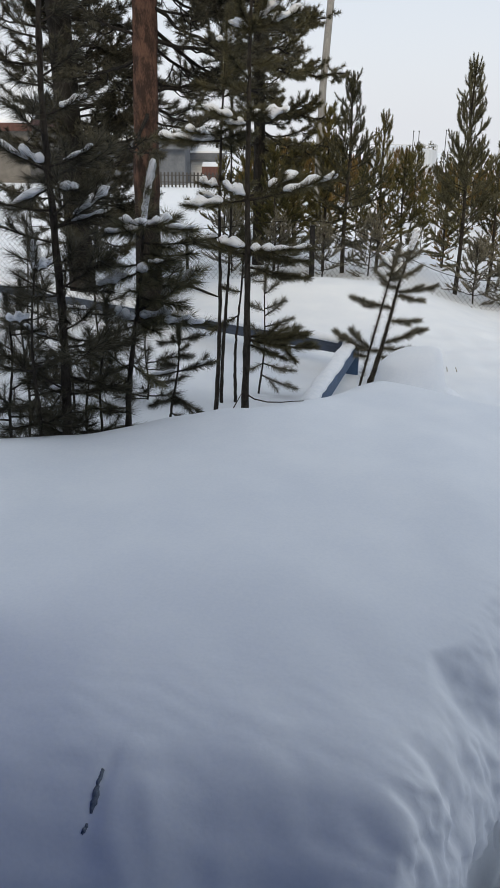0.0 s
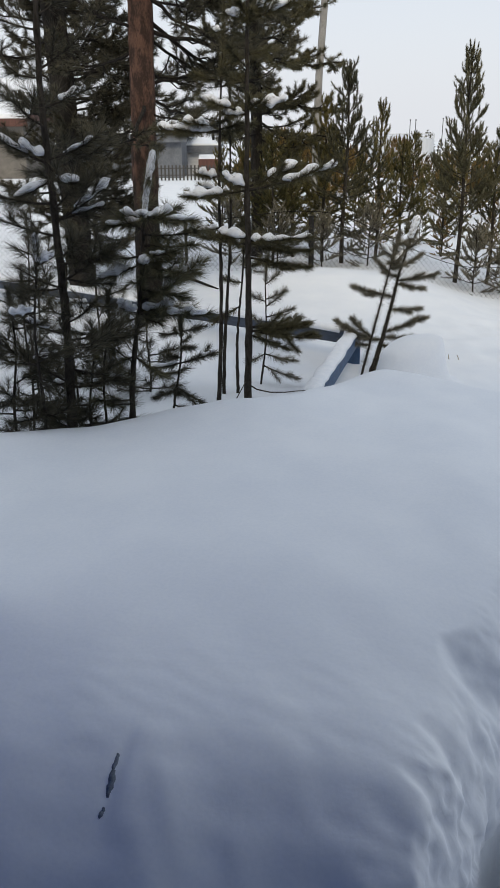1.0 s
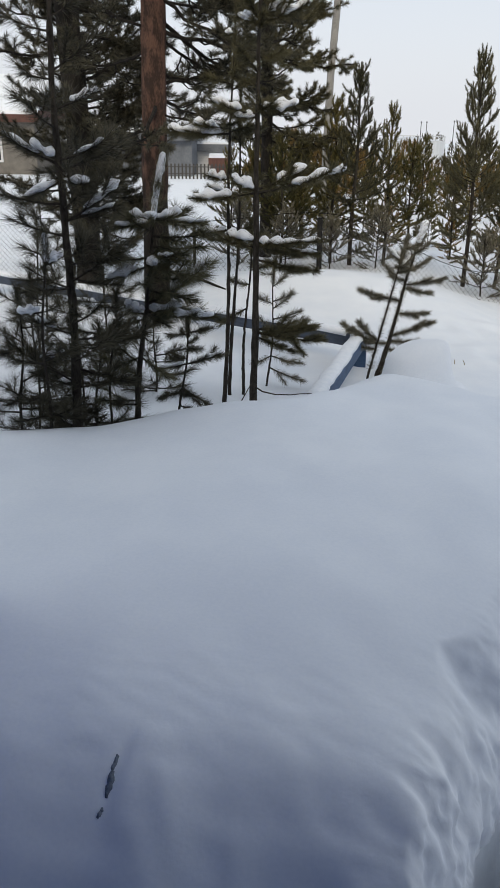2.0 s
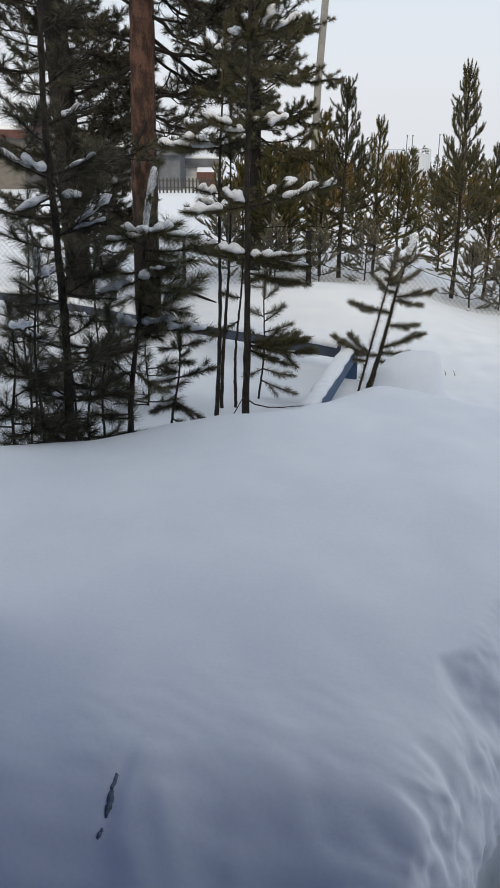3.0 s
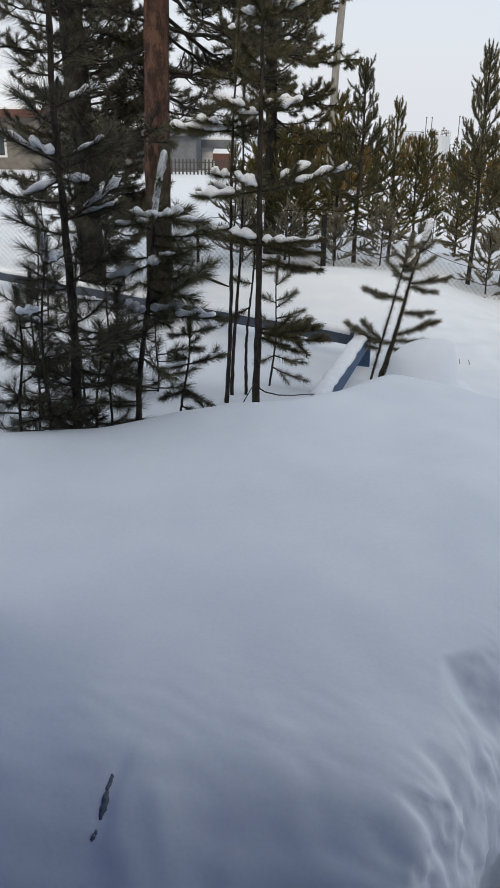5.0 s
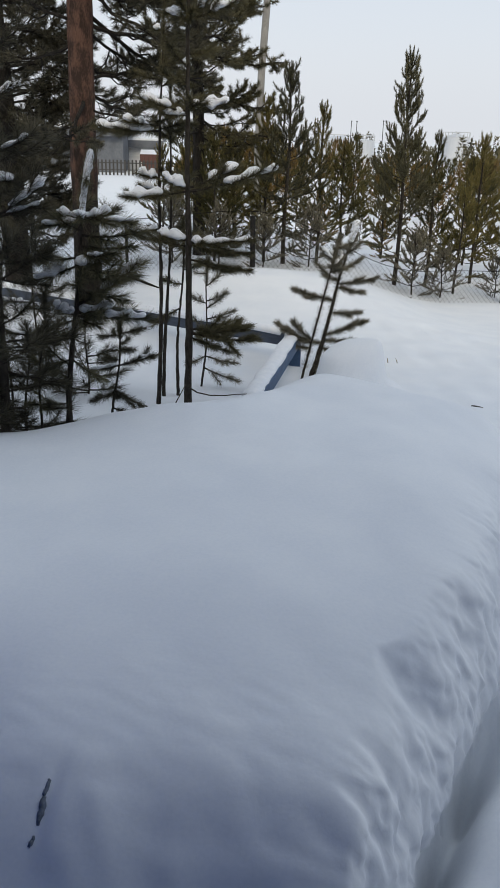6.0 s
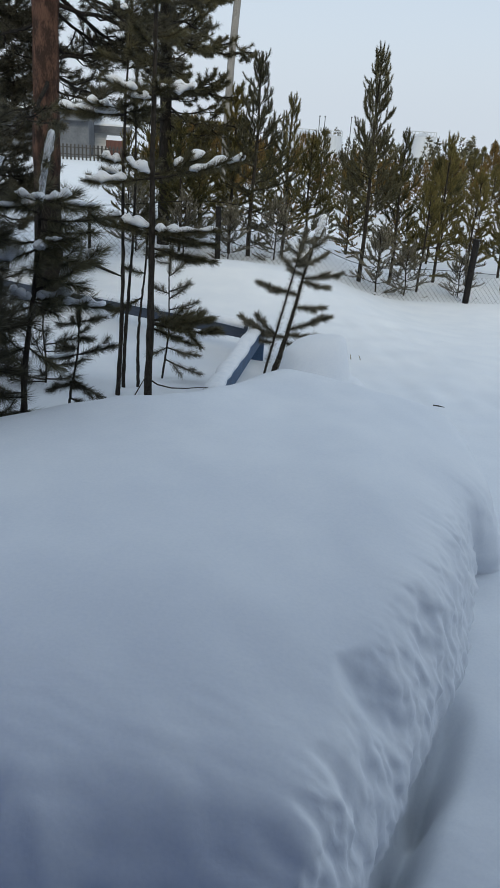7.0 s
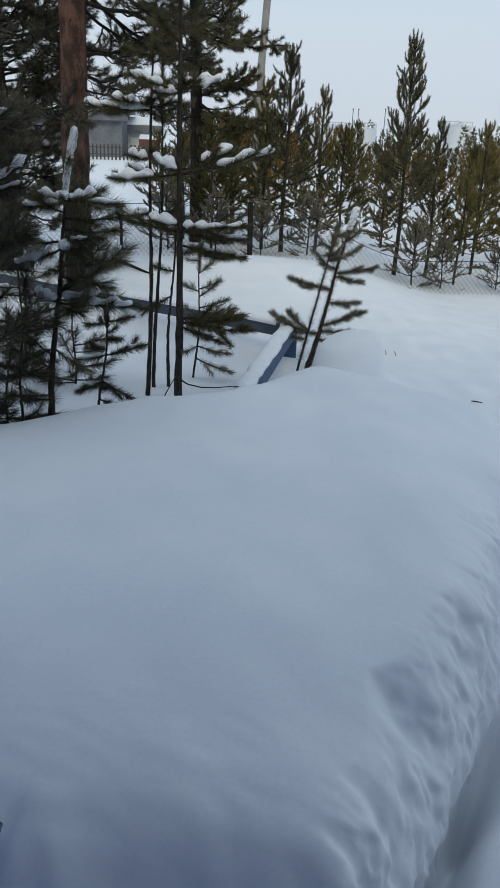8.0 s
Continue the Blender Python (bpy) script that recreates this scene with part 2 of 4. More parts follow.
def ease(v):
    v = np.clip(v, 0, 1)
    return v * v * (3 - 2 * v)


def hump(x, y, cx, cy, sx, sy, h):
    return h * np.exp(-((x - cx) / sx) ** 2 - ((y - cy) / sy) ** 2)


def waves(x, y, scale, seed):
    """Smooth uneven relief from a sum of slanted waves, about -1 to 1."""
    r = np.random.RandomState(seed)
    out = 0 * x
    for _ in range(7):
        a, f, p = r.uniform(0, 6.28), r.uniform(0.5, 1.6) / scale, r.uniform(0, 6.28)
        out = out + np.sin((x * math.cos(a) + y * math.sin(a)) * f * 6.28 + p)
    return out / 4


def grain(x, y, seed):
    """Value noise of cell size 1, from -0.5 to 0.5."""
    i, j = np.floor(x), np.floor(y)
    u, v = x - i, y - j
    u, v = u * u * (3 - 2 * u), v * v * (3 - 2 * v)

    def cell(a, b):
        h = np.sin(a * 127.1 + b * 311.7 + seed * 74.7) * 43758.5453
        return h - np.floor(h)

    return (cell(i, j) * (1 - u) + cell(i + 1, j) * u) * (1 - v) + (cell(i, j + 1) * (1 - u) + cell(i + 1, j + 1) * u) * v - 0.5


def drift(x, y):
    """Snow gathered among the young pines behind the crest."""
    return hump(x, y, -0.45, 4.9, 0.85, 0.75, 0.10)


def snow_height(x, y):
    x, y = np.asarray(x, float), np.asarray(y, float)
    # wide field beyond the bank
    g = -0.02 + 0.03 * waves(x, y, 4.0, 1) * ease((y - 4) / 3)
    g = g - 0.36 * ease((x - 1.6) / 1.8) * ease((y - 5.5) / 4.0)
    g = g + hump(x, y, 0.75, 9.5, 1.2, 1.0, 0.19) + hump(x, y, -1.5, 8.0, 1.5, 1.2, 0.05)
    lobe = np.clip(1 - ((x - 1.07) / 0.27) ** 2 - ((y - 5.22) / 0.29) ** 2, 0, 1)
    g = g + 0.40 * np.sqrt(lobe) * ease(lobe / 0.5) + hump(x, y, 1.32, 5.15, 0.15, 0.22, 0.15)
    g = g + drift(x, y) + hump(x, y, -0.925, 7.15, 0.32, 0.3, 0.13) + hump(x, y, -1.91, 8.9, 0.4, 0.35, 0.12)
    g = g + hump(x, y, 4.5, 28, 1.3, 1.5, 0.75) - hump(x, y, 0.86, 5.86, 0.16, 0.22, 0.06) + 0.018 * waves(x, y, 0.4, 23) * ease((x - 1.4) / 0.5) * ease((y - 3.6) / 0.8) * (1 - ease((y - 7.5) / 2))
    # bank with its crest, ending in a nose beside the path
    crest = 3.15 + 0.33 * ease((x + 1.2) / 1.2) * 1.0 + 0.55 * ease(x / 0.8) - 0.35 * ease((x - 0.9) / 0.9)
    top = 0.47 + 0.04 * ease((y - 1.0) / 2.2) - 0.085 * ease(-(x - 0.1) / 0.9) * ease((y - 1.4) / 1.5) - hump(x, y, 0.7, 4.0, 0.5, 0.8, 0.075)
    top = top - 0.12 * ease((x - 0.75) / 0.8) + 0.008 * waves(x, y, 0.9, 3) + 0.012 * waves(x, y, 2.2, 9) + 0.004 * waves(x, y, 0.35, 13)
    fall = ease((y - crest) / (1.15 + 0.5 * ease(x) - 1.15 * ease((x - 0.75) / 0.5)))
    fall = 1 - (1 - fall) * (1 - ease((x - 1.45) / 0.5))
    bank = top * (1 - fall) + g * fall
    # near side, plainly rounded
    dn, sn = foot_distance(NEAR_FOOT, x, y)
    rough = 1 - ease(dn / 0.55)
    dn = dn + rough * (0.030 * grain(x / 0.17, y / 0.11, 21) + 0.016 * grain((x + 0.4 * y) / 0.07, y / 0.05, 22)) + 0.008 * grain((x + 0.5 * y) / 0.022, y / 0.03, 23) * (1 - ease(dn / 0.22)) * ease((x + 0.25) / 0.4)
    near = 1 - (1 - np.clip(dn / 0.66, 0, 1)) ** 3.6
    # cut face on the path side, with two hollows broken out under its lip
    d, s = foot_distance(CUT_FOOT, x, y)
    k = s - 0.6 * np.clip(d, 0, 0.3)
    hollow = np.exp(-np.abs((s - 1.50) / 0.13) ** 2.5) * (0.85 + 0.5 * grain(s / 0.09, 0 * s, 3)) + 0.55 * np.exp(-np.abs((s - 1.82) / 0.17) ** 2.5) * (0.85 + 0.4 * grain(s / 0.09, 0 * s, 9))
    chip = np.exp(-((s - 1.25) / 0.03) ** 2) + 0.7 * np.exp(-((s - 1.08) / 0.025) ** 2)
    crisp = 1 - ease((s - 1.9) / 0.7)
    even = 0.095 + 0.03 * crisp
    lip = even + 0.055 * hollow + 0.012 * chip + 0.008 * grain(s / 0.10, d / 0.06, 4) + 0.004 * grain(s / 0.03, d / 0.02, 5)
    on_face = 1 - ease((d - lip) / 0.05)
    dr = d + on_face * (0.009 * grain(k / 0.10, d / 0.032, 11) + 0.007 * grain((k + 0.3 * d) / 0.04, d / 0.016, 12))
    scarp = 0.07 + 0.16 * np.clip(hollow, 0, 1) + 0.04 * chip
    shoulder = 0.30 - 0.15 * crisp
    face = (1 - scarp - shoulder) * (1 - (1 - np.clip(dr / lip, 0, 1)) ** (1.5 + 0.9 * np.clip(hollow, 0, 1))) + scarp * ease((dr - lip + 0.045) / 0.09) + shoulder * (1 - (1 - np.clip((d - even + 0.01) / 0.5, 0, 1)) ** 2.6)
    face = np.where(d > 0, face, 0)
    near = np.where(dn > 0, near, 0)
    gap = np.clip(0.5 + 0.5 * (face - near) / 0.05, 0, 1)
    rise = np.maximum(face * (1 - gap) + near * gap - 0.05 * gap * (1 - gap), 0)
    back = ease((y - 3.0) / 2.5)
    floor = 0.012 * waves(x, y, 0.5, 7) * (1 - back) + g * back
    # narrow trench trodden along the foot of the cut
    floor = floor - 0.24 * np.exp(-((d + 0.028) / 0.052) ** 2) * (1 - ease((s - 1.7) / 0.5)) * (1 + 0.15 * np.sin(s * 19))
    z = floor + (bank - floor) * rise
    # wind-blown unevenness, stronger on the near slope
    close = (1 - ease((y - 1.15) / 0.75)) * ease(dn / 0.05)
    z = z + close * (0.007 * grain(x / 0.11, y / 0.09, 31) + 0.004 * grain((x + 0.3 * y) / 0.045, y / 0.04, 32)) + 0.004 * grain(x / 0.33, (y + 0.3 * x) / 0.22, 33) * (1 - ease((y - 3.0) / 1.5))
    # shallow slit round the buried stick
    q = (x + 0.300) * 0.96 - (y - 1.25) * 0.27
    p = (x + 0.300) * 0.27 + (y - 1.25) * 0.96
    z = z - 0.008 * np.exp(-((q - 0.008) / 0.016) ** 2 - (p / 0.075) ** 2)
    return z


def ground_z(x, y):
    return float(snow_height(np.array([x]), np.array([y]))[0])


def grown(start, step, rate, limit):
    out, v = [], start
    while abs(v) < limit:
        v += step
        step *= rate
        out.append(v)
    return out


def build_ground():
    xs = sorted(grown(-1.7, -0.018, 1.12, 600) + list(np.arange(-1.7, -0.4, 0.03)) + list(np.arange(-0.4, 0.2, 0.011)) + list(np.arange(0.2, 1.35, 0.0068)) + list(np.arange(1.35, 2.0, 0.011)) + list(np.arange(2.0, 2.3, 0.03)) + grown(2.3, 0.018, 1.12, 600))
    ys = sorted(grown(0.55, -0.018, 1.14, 600) + list(np.arange(0.55, 1.05, 0.011)) + list(np.arange(1.05, 2.6, 0.0072)) + list(np.arange(2.6, 3.2, 0.011)) + list(np.arange(3.2, 7.0, 0.03)) + grown(7.0, 0.035, 1.06, 600))
    X, Y = np.meshgrid(np.array(xs), np.array(ys))
    Z = snow_height(X, Y)
    # the cut face bulges out over its foot
    D, S = foot_distance(CUT_FOOT, X, Y)
    E = 0.01
    GX = (foot_distance(CUT_FOOT, X + E, Y)[0] - D) / E
    GY = (foot_distance(CUT_FOOT, X, Y + E)[0] - D) / E
    band = ease((S - 0.5) / 0.3) * (1 - ease((S - 3.0) / 0.12)) * ease((D + 0.017) / 0.01) * (1 - ease((D - 0.06) / 0.22))
    swell = 0.050 * band * ease((Z + 0.02) / 0.10) * (1 + 0.35 * grain(S / 0.18, Z / 0.3, 41) + 0.15 * grain(S / 0.06, Z / 0.09, 42))
    swell = swell + band * ease((Z - 0.02) / 0.06) * (0.020 * grain(S / 0.085, Z / 0.06, 43) + 0.017 * grain((S + 0.3 * Z) / 0.035, Z / 0.036, 44) + 0.008 * grain(S / 0.018, Z / 0.022, 45))
    X, Y = X - GX * swell, Y - GY * swell
    nx, ny = len(xs), len(ys)
    i = (np.arange(ny - 1)[:, None] * nx + np.arange(nx - 1)[None]).ravel()
    quads = np.stack([i, i + 1, i + nx + 1, i + nx], 1)
    me = bpy.data.meshes.new("ground")
    me.vertices.add(nx * ny)
    me.vertices.foreach_set("co", np.stack([X, Y, Z], -1).astype(np.float32).ravel())
    me.loops.add(4 * len(quads))
    me.loops.foreach_set("vertex_index", quads.astype(np.int32).ravel())
    me.polygons.add(len(quads))
    me.polygons.foreach_set("loop_start", np.arange(0, 4 * len(quads), 4, dtype=np.int32))
    me.update(calc_edges=True)
    me.polygons.foreach_set("use_smooth", [True] * len(quads))
    me.materials.append(SNOW)
    return tagged(new("ground", me), "deep fresh snow with a dug path beside a rounded bank", "snow ground", kind="structure")


build_ground()

# unseen walls and roof, added around the viewpoint to shade the near bank
wall = part("shade_wall_south", box(18, 0.25, 4.9, 0.0), UNSEEN_GREY, at=pose(-4.0, -0.75, 2.25))
tagged(wall, "unseen plain blue boarded wall added behind the path for shade", "wall", kind="structure")
# added just out of view, darkens the lower left of the bank
wall = part("shade_wall_west", box(0.12, 2.5, 2.3, 0.0), UNSEEN_BLUE, at=pose(-0.86, 0.62, 1.0))
tagged(wall, "unseen low blue boarded wall added to shade the left side", "wall", kind="structure")
# unseen slab overhead, sized to hold the sky off the near slope
roof = part("shade_roof", box(6.5, 1.98, 0.12, 0.0), UNSEEN_GREY, at=pose(-2.2, 0.365, 2.75, 4))
tagged(roof, "unseen plain boarded slab added overhead to block the sky", "roof", kind="structure")


# ---- pines ----
def unit(v):
    return v / (np.linalg.norm(v, axis=-1, keepdims=True) + 1e-9)


def needle_tris(origins, axes, length, width, spread, rng, droop=0.0):
    """One thin triangle a needle, standing off its shoot by about spread degrees."""
    n = len(origins)
    ref = rng.normal(size=(n, 3))
    side = unit(np.cross(axes, ref))
    ang = np.radians(spread) * rng.uniform(0.55, 1.25, (n, 1))
    way = np.cos(ang) * axes + np.sin(ang) * side
    way[:, 2] -= droop * rng.uniform(0.3, 1.0, n)
    way = unit(way)
    across = unit(np.cross(way, rng.normal(size=(n, 3)))) * width / 2
    tip = origins + way * length * rng.uniform(0.7, 1.1, (n, 1))
    return np.stack([origins - across, origins + across, tip], 1)


def limb_path(start, azimuth, elevation, length, bend, rng, steps=7, wobble=0.05):
    a, e = math.radians(azimuth), math.radians(elevation)
    pts = [np.array(start, float)]
    for i in range(steps):
        ee = e + math.radians(bend) * (i / steps) + rng.normal() * wobble
        aa = a + rng.normal() * wobble
        pts.append(pts[-1] + length / steps * np.array([math.cos(aa) * math.cos(ee), math.sin(aa) * math.cos(ee), math.sin(ee)]))
    return np.array(pts)


def along(path, f):
    """Places and directions at the fractions f of a path."""
    f = np.clip(np.asarray(f, float), 0, 1) * (len(path) - 1)
    i = np.minimum(f.astype(int), len(path) - 2)
    t = (f - i)[:, None]
    return path[i] * (1 - t) + path[i + 1] * t, unit(path[i + 1] - path[i])


def snow_roll(path, f0, f1, radius, rng):
    """A lumpy roll of snow lying along the upper side of a twig."""
    n = 15
    s = 0.5 - 0.5 * np.cos(np.linspace(0.12, np.pi - 0.12, n))
    p, _ = along(path, f0 + (f1 - f0) * s)
    r = radius * np.sqrt(1 - np.abs(2 * s - 1) ** 5) * (0.84 + 0.28 * np.sin(s * rng.uniform(8, 15) + rng.uniform(0, 6)))
    p = p + np.array([0, 0, 1]) * (r * 0.45 + 0.010)[:, None]
    v, q = tube(p, r, 9)
    theta = np.tile(np.arange(9) * 2 * np.pi / 9, n)
    ring = np.repeat(np.arange(n), 9)
    lump = 1 + 0.16 * np.sin(2 * theta + ring * 0.9 + rng.uniform(0, 6)) + 0.13 * np.sin(3 * theta - ring * 1.6 + rng.uniform(0, 6)) + rng.normal(size=len(theta)) * 0.06
    core = np.repeat(p, 9, axis=0)
    v = core + (v - core) * lump[:, None]
    centre = np.repeat(p, 9, axis=0)
    v[:, 2] = centre[:, 2] + (v[:, 2] - centre[:, 2]) * np.where(v[:, 2] < centre[:, 2], 0.9, 1.0)
    return v, q


def caked_needles(v, sides, count, length, width, rng):
    """Needles lying slantwise on a roll of snow, half sunk in it."""
    rings = len(v) // sides
    i, j = rng.randint(1, rings - 2, count), rng.randint(0, sides, count)
    grid = v.reshape(rings, sides, 3)
    core = grid.mean(1)
    axis = unit(core[i + 1] - core[i])
    t = rng.uniform(0, 1, (count, 1))
    o = grid[i, j] * (1 - t) + grid[i, (j + 1) % sides] * t
    out = unit(o - core[i])
    turn = unit(np.cross(axis, out))
    way = unit(axis + 0.30 * turn + out * rng.uniform(-0.10, 0.30, (count, 1)) + rng.normal(size=(count, 3)) * 0.10)
    across = turn * width / 2
    return np.stack([o + out * 0.0006 - across, o + out * 0.0006 + across, o + way * length * rng.uniform(0.6, 1.1, (count, 1))], 1)


def brush(path, start, count, needle, width, spread, rng, droop=0.0, close=0.6):
    """Needles all along a shoot, lying closer to it towards the tip."""
    f = rng.uniform(start, 1.0, count)
    o, d = along(path, f)
    end = ((f - start) / (1 - start + 1e-6)) ** 3
    return needle_tris(o, d, needle, width, (spread * (1 - close * end))[:, None], rng, droop)


def grow_limb(path, r0, style, rng, level=0):
    """Stems, needles and snow of one limb with its side shoots."""
    stems, green, snow = [], [], []
    length = np.linalg.norm(np.diff(path, axis=0), axis=1).sum()
    stems.append(tube(path, np.linspace(r0, max(r0 * 0.35, 0.0012), len(path)), 5 if level == 0 else 4))
    bare = style["bare"] if level == 0 else style["bare"] * 0.45
    n = int(length * (1 - bare) * style["density"])
    if n > 0:
        green.append(brush(path, bare, n, style["needle"], style["width"], style["spread"], rng, style["droop"]))
    if level < style["levels"] and length > style["shortest"]:
        count = max(2, int(length * style["shoots"]))
        heading = math.degrees(math.atan2(path[-1][1] - path[0][1], path[-1][0] - path[0][0]))
        for k in range(count):
            f = style["first"] + (0.96 - style["first"]) * (k + rng.uniform(0, 0.8)) / count
            p, d = along(path, [f])
            side = 1 if k % 2 else -1
            lift = math.degrees(math.asin(np.clip(d[0][2], -1, 1)))
            sub = limb_path(p[0], heading + side * rng.uniform(35, 62), lift + rng.normal() * style["toss"] + style["lift"], length * (style["side"] * (1.05 - f) + 0.10) * rng.uniform(0.7, 1.25), style["bend"], rng, 4)
            a, b, c = grow_limb(sub, r0 * 0.5, style, rng, level + 1)
            stems += a
            green += b
            snow += c
    return stems, green, snow


YOUNG = dict(bare=0.08, density=3000, needle=0.050, width=0.0021, spread=60, droop=0.12, levels=1, shoots=15, first=0.20, side=0.52, lift=3, toss=9, bend=14, shortest=0.10)
AIRY = dict(bare=0.28, density=1150, needle=0.088, width=0.0019, spread=46, droop=0.22, levels=1, shoots=15, first=0.22, side=0.62, lift=4, toss=16, bend=26, shortest=0.14)
LADEN = dict(bare=0.10, density=1900, needle=0.072, width=0.0020, spread=54, droop=0.34, levels=1, shoots=14, first=0.22, side=0.55, lift=3, toss=10, bend=16, shortest=0.12)
BRUSH = dict(bare=0.03, density=3600, needle=0.054, width=0.0026, spread=60, droop=0.03, levels=1, shoots=12, first=0.35, side=0.38, lift=0, toss=9, bend=8, shortest=0.18)


def tree_root(name, x, y, sink=0.06):
    root = new(name)
    root.empty_display_size = 0.1
    root.matrix_basis = pose(x, y, ground_z(x, y) - sink)
    return root


def stem_curve(height, lean, sway, rng, n=12, late=1.0):
    """Stem points from the base; lean is the top's offset in x and y, late a bend towards the top."""
    s = np.linspace(0, 1, n)
    p = np.stack([lean[0] * s ** late + sway * np.sin(s * 5 + rng.uniform(0, 6)) * s * (1 - s) * 4, lean[1] * s + sway * np.sin(s * 4 + rng.uniform(0, 6)) * s * (1 - s) * 4, s * height], 1)
    return p


def at_height(stem, z):
    i = int(np.clip(np.searchsorted(stem[:, 2], z), 1, len(stem) - 1))
    t = np.clip((z - stem[i - 1, 2]) / (stem[i, 2] - stem[i - 1, 2]), 0, 1)
    return stem[i - 1] * (1 - t) + stem[i] * t


def pressed(tris, spine, radius, rng):
    """Leaves out the needles that the snow above a limb has pressed flat."""
    tip = tris[:, 2]
    away = np.hypot(tip[:, None, 0] - spine[None, :, 0], tip[:, None, 1] - spine[None, :, 1])
    k = away.argmin(1)
    under = (away[np.arange(len(tip)), k] < radius * 1.5) & (tip[:, 2] > spine[k, 2] - 0.3 * radius) & (rng.rand(len(tip)) < 0.93)
    return tris[~under]


def add_limb(root, path, r0, style, needles, rng, snow_rows=(), bark=BARK_TWIG):
    stems, green, snow = grow_limb(path, r0, style, rng)
    v, f = join(stems)
    limb = mesh_part("branch", v, f, bark, root)
    for f0, f1, radius in snow_rows:
        v, f = snow_roll(path, f0, f1, radius * 0.98, rng)
        mesh_part("snow_cap", v, f, SNOW_CAP, limb, "fresh white snow", smooth=True)
        spine = v.reshape(-1, 9, 3).mean(1)
        green = [pressed(g, spine, radius, rng) for g in green]
        green.append(caked_needles(v, 9, int(20 + 1200 * radius), style["needle"] * 0.6, style["width"] * 0.7, rng))
    if green:
        tri_part("needles", np.concatenate(green), needles, limb)
    return limb


def young_pine(name, x, y, height, radius, lean, limbs, fill, style, needles, seed, label, tip=True, fill_from=0.3, fill_snow=0.3, fill_length=0.4, leader_snow=0.0, sway=0.02, stem_needles=0, leader=0.27, late=1.0):
    """A young pine: named limbs as (height, azimuth, length, elevation, snow radius), and whorls between them."""
    rng = np.random.RandomState(seed)
    root = tree_root(name, x, y, 0.06 + float(drift(x, y)))
    stem = stem_curve(height, lean, sway, rng, 12, late)
    knots = np.random.RandomState(seed + 500)
    line, _ = along(stem, np.linspace(0, 1, 44))
    girth = np.linspace(radius, max(radius * 0.18, 0.003), 44) * (1 + 0.16 * knots.uniform(-0.6, 1, 44) ** 3 + 0.05 * knots.normal(size=44))
    v, f = tube(line + knots.normal(size=line.shape) * radius * 0.07, girth, 9)
    v = v + knots.normal(size=v.shape) * radius * 0.05
    mesh_part("trunk", v, f, BARK_TWIG, root, smooth=True)
    if stem_needles:
        o, d = along(stem, rng.uniform(0.12, 0.97, stem_needles))
        tri_part("stem_needles", needle_tris(o, d, style["needle"] * 0.8, style["width"], 75, rng), needles, root)
    for z, az, length, el, snow in limbs:
        p = limb_path(at_height(stem, z), az, el, length, 12, rng)
        add_limb(root, p, 0.0035 + 0.010 * length, style, needles, rng, [(0.10 if length < 0.2 or snow > 0.029 else rng.uniform(0.3, 0.42), rng.uniform(0.95, 1.02), snow)] if snow else ())
    for k in range(fill):
        z = height * (fill_from + (0.95 - fill_from) * (k + rng.uniform(0, 1)) / fill)
        length = fill_length * (1.08 - z / height) * rng.uniform(0.6, 1.15) + 0.06
        p = limb_path(at_height(stem, z), rng.uniform(0, 360), rng.uniform(0, 28), length, 14, rng)
        rows = [(0.3, 0.9, rng.uniform(0.010, 0.018))] if rng.rand() < fill_snow else ()
        add_limb(root, p, 0.003 + 0.009 * length, style, needles, rng, rows)
    if tip:
        top = stem[-3:]
        n = int(style["density"] * 0.35)
        o, d = along(top, rng.uniform(0, 1, n))
        crown = tri_part("leader_needles", needle_tris(o, d, style["needle"], style["width"], 34, rng), needles, root)
        if leader_snow:
            k = 22
            p, _ = along(stem, np.linspace(1 - leader / height, 1.0, k))
            p = p + np.array([0, -0.3 * leader_snow, 0.015]) + rng.normal(size=p.shape) * leader_snow * 0.05
            swell = np.minimum(1, np.linspace(0.5, 7, k)) * np.linspace(0.62, 1.0, k) * np.sqrt(np.minimum(1, np.linspace(7.0, 0.15, k))) * (1 + 0.07 * np.sin(np.arange(k) * 1.3))
            v, q = tube(p, leader_snow * swell * (1 + 0.05 * rng.normal(size=k)), 12)
            v = v + rng.normal(size=v.shape) * leader_snow * 0.04
            mesh_part("snow_cap", v, q, SNOW_CAP, crown, "fresh white snow", smooth=True)
            o, d = along(stem, rng.uniform(1 - leader / height, 0.99, 160))
            sunk = needle_tris(o, d, style["needle"] * 0.8, style["width"], 40, rng)
            tri_part("needles", np.concatenate([sunk, caked_needles(v, 12, 330, style["needle"] * 0.55, style["width"] * 0.8, rng)]), needles, crown)
    return tagged(root, label, "pine tree" if height > 1.6 else "pine sapling")


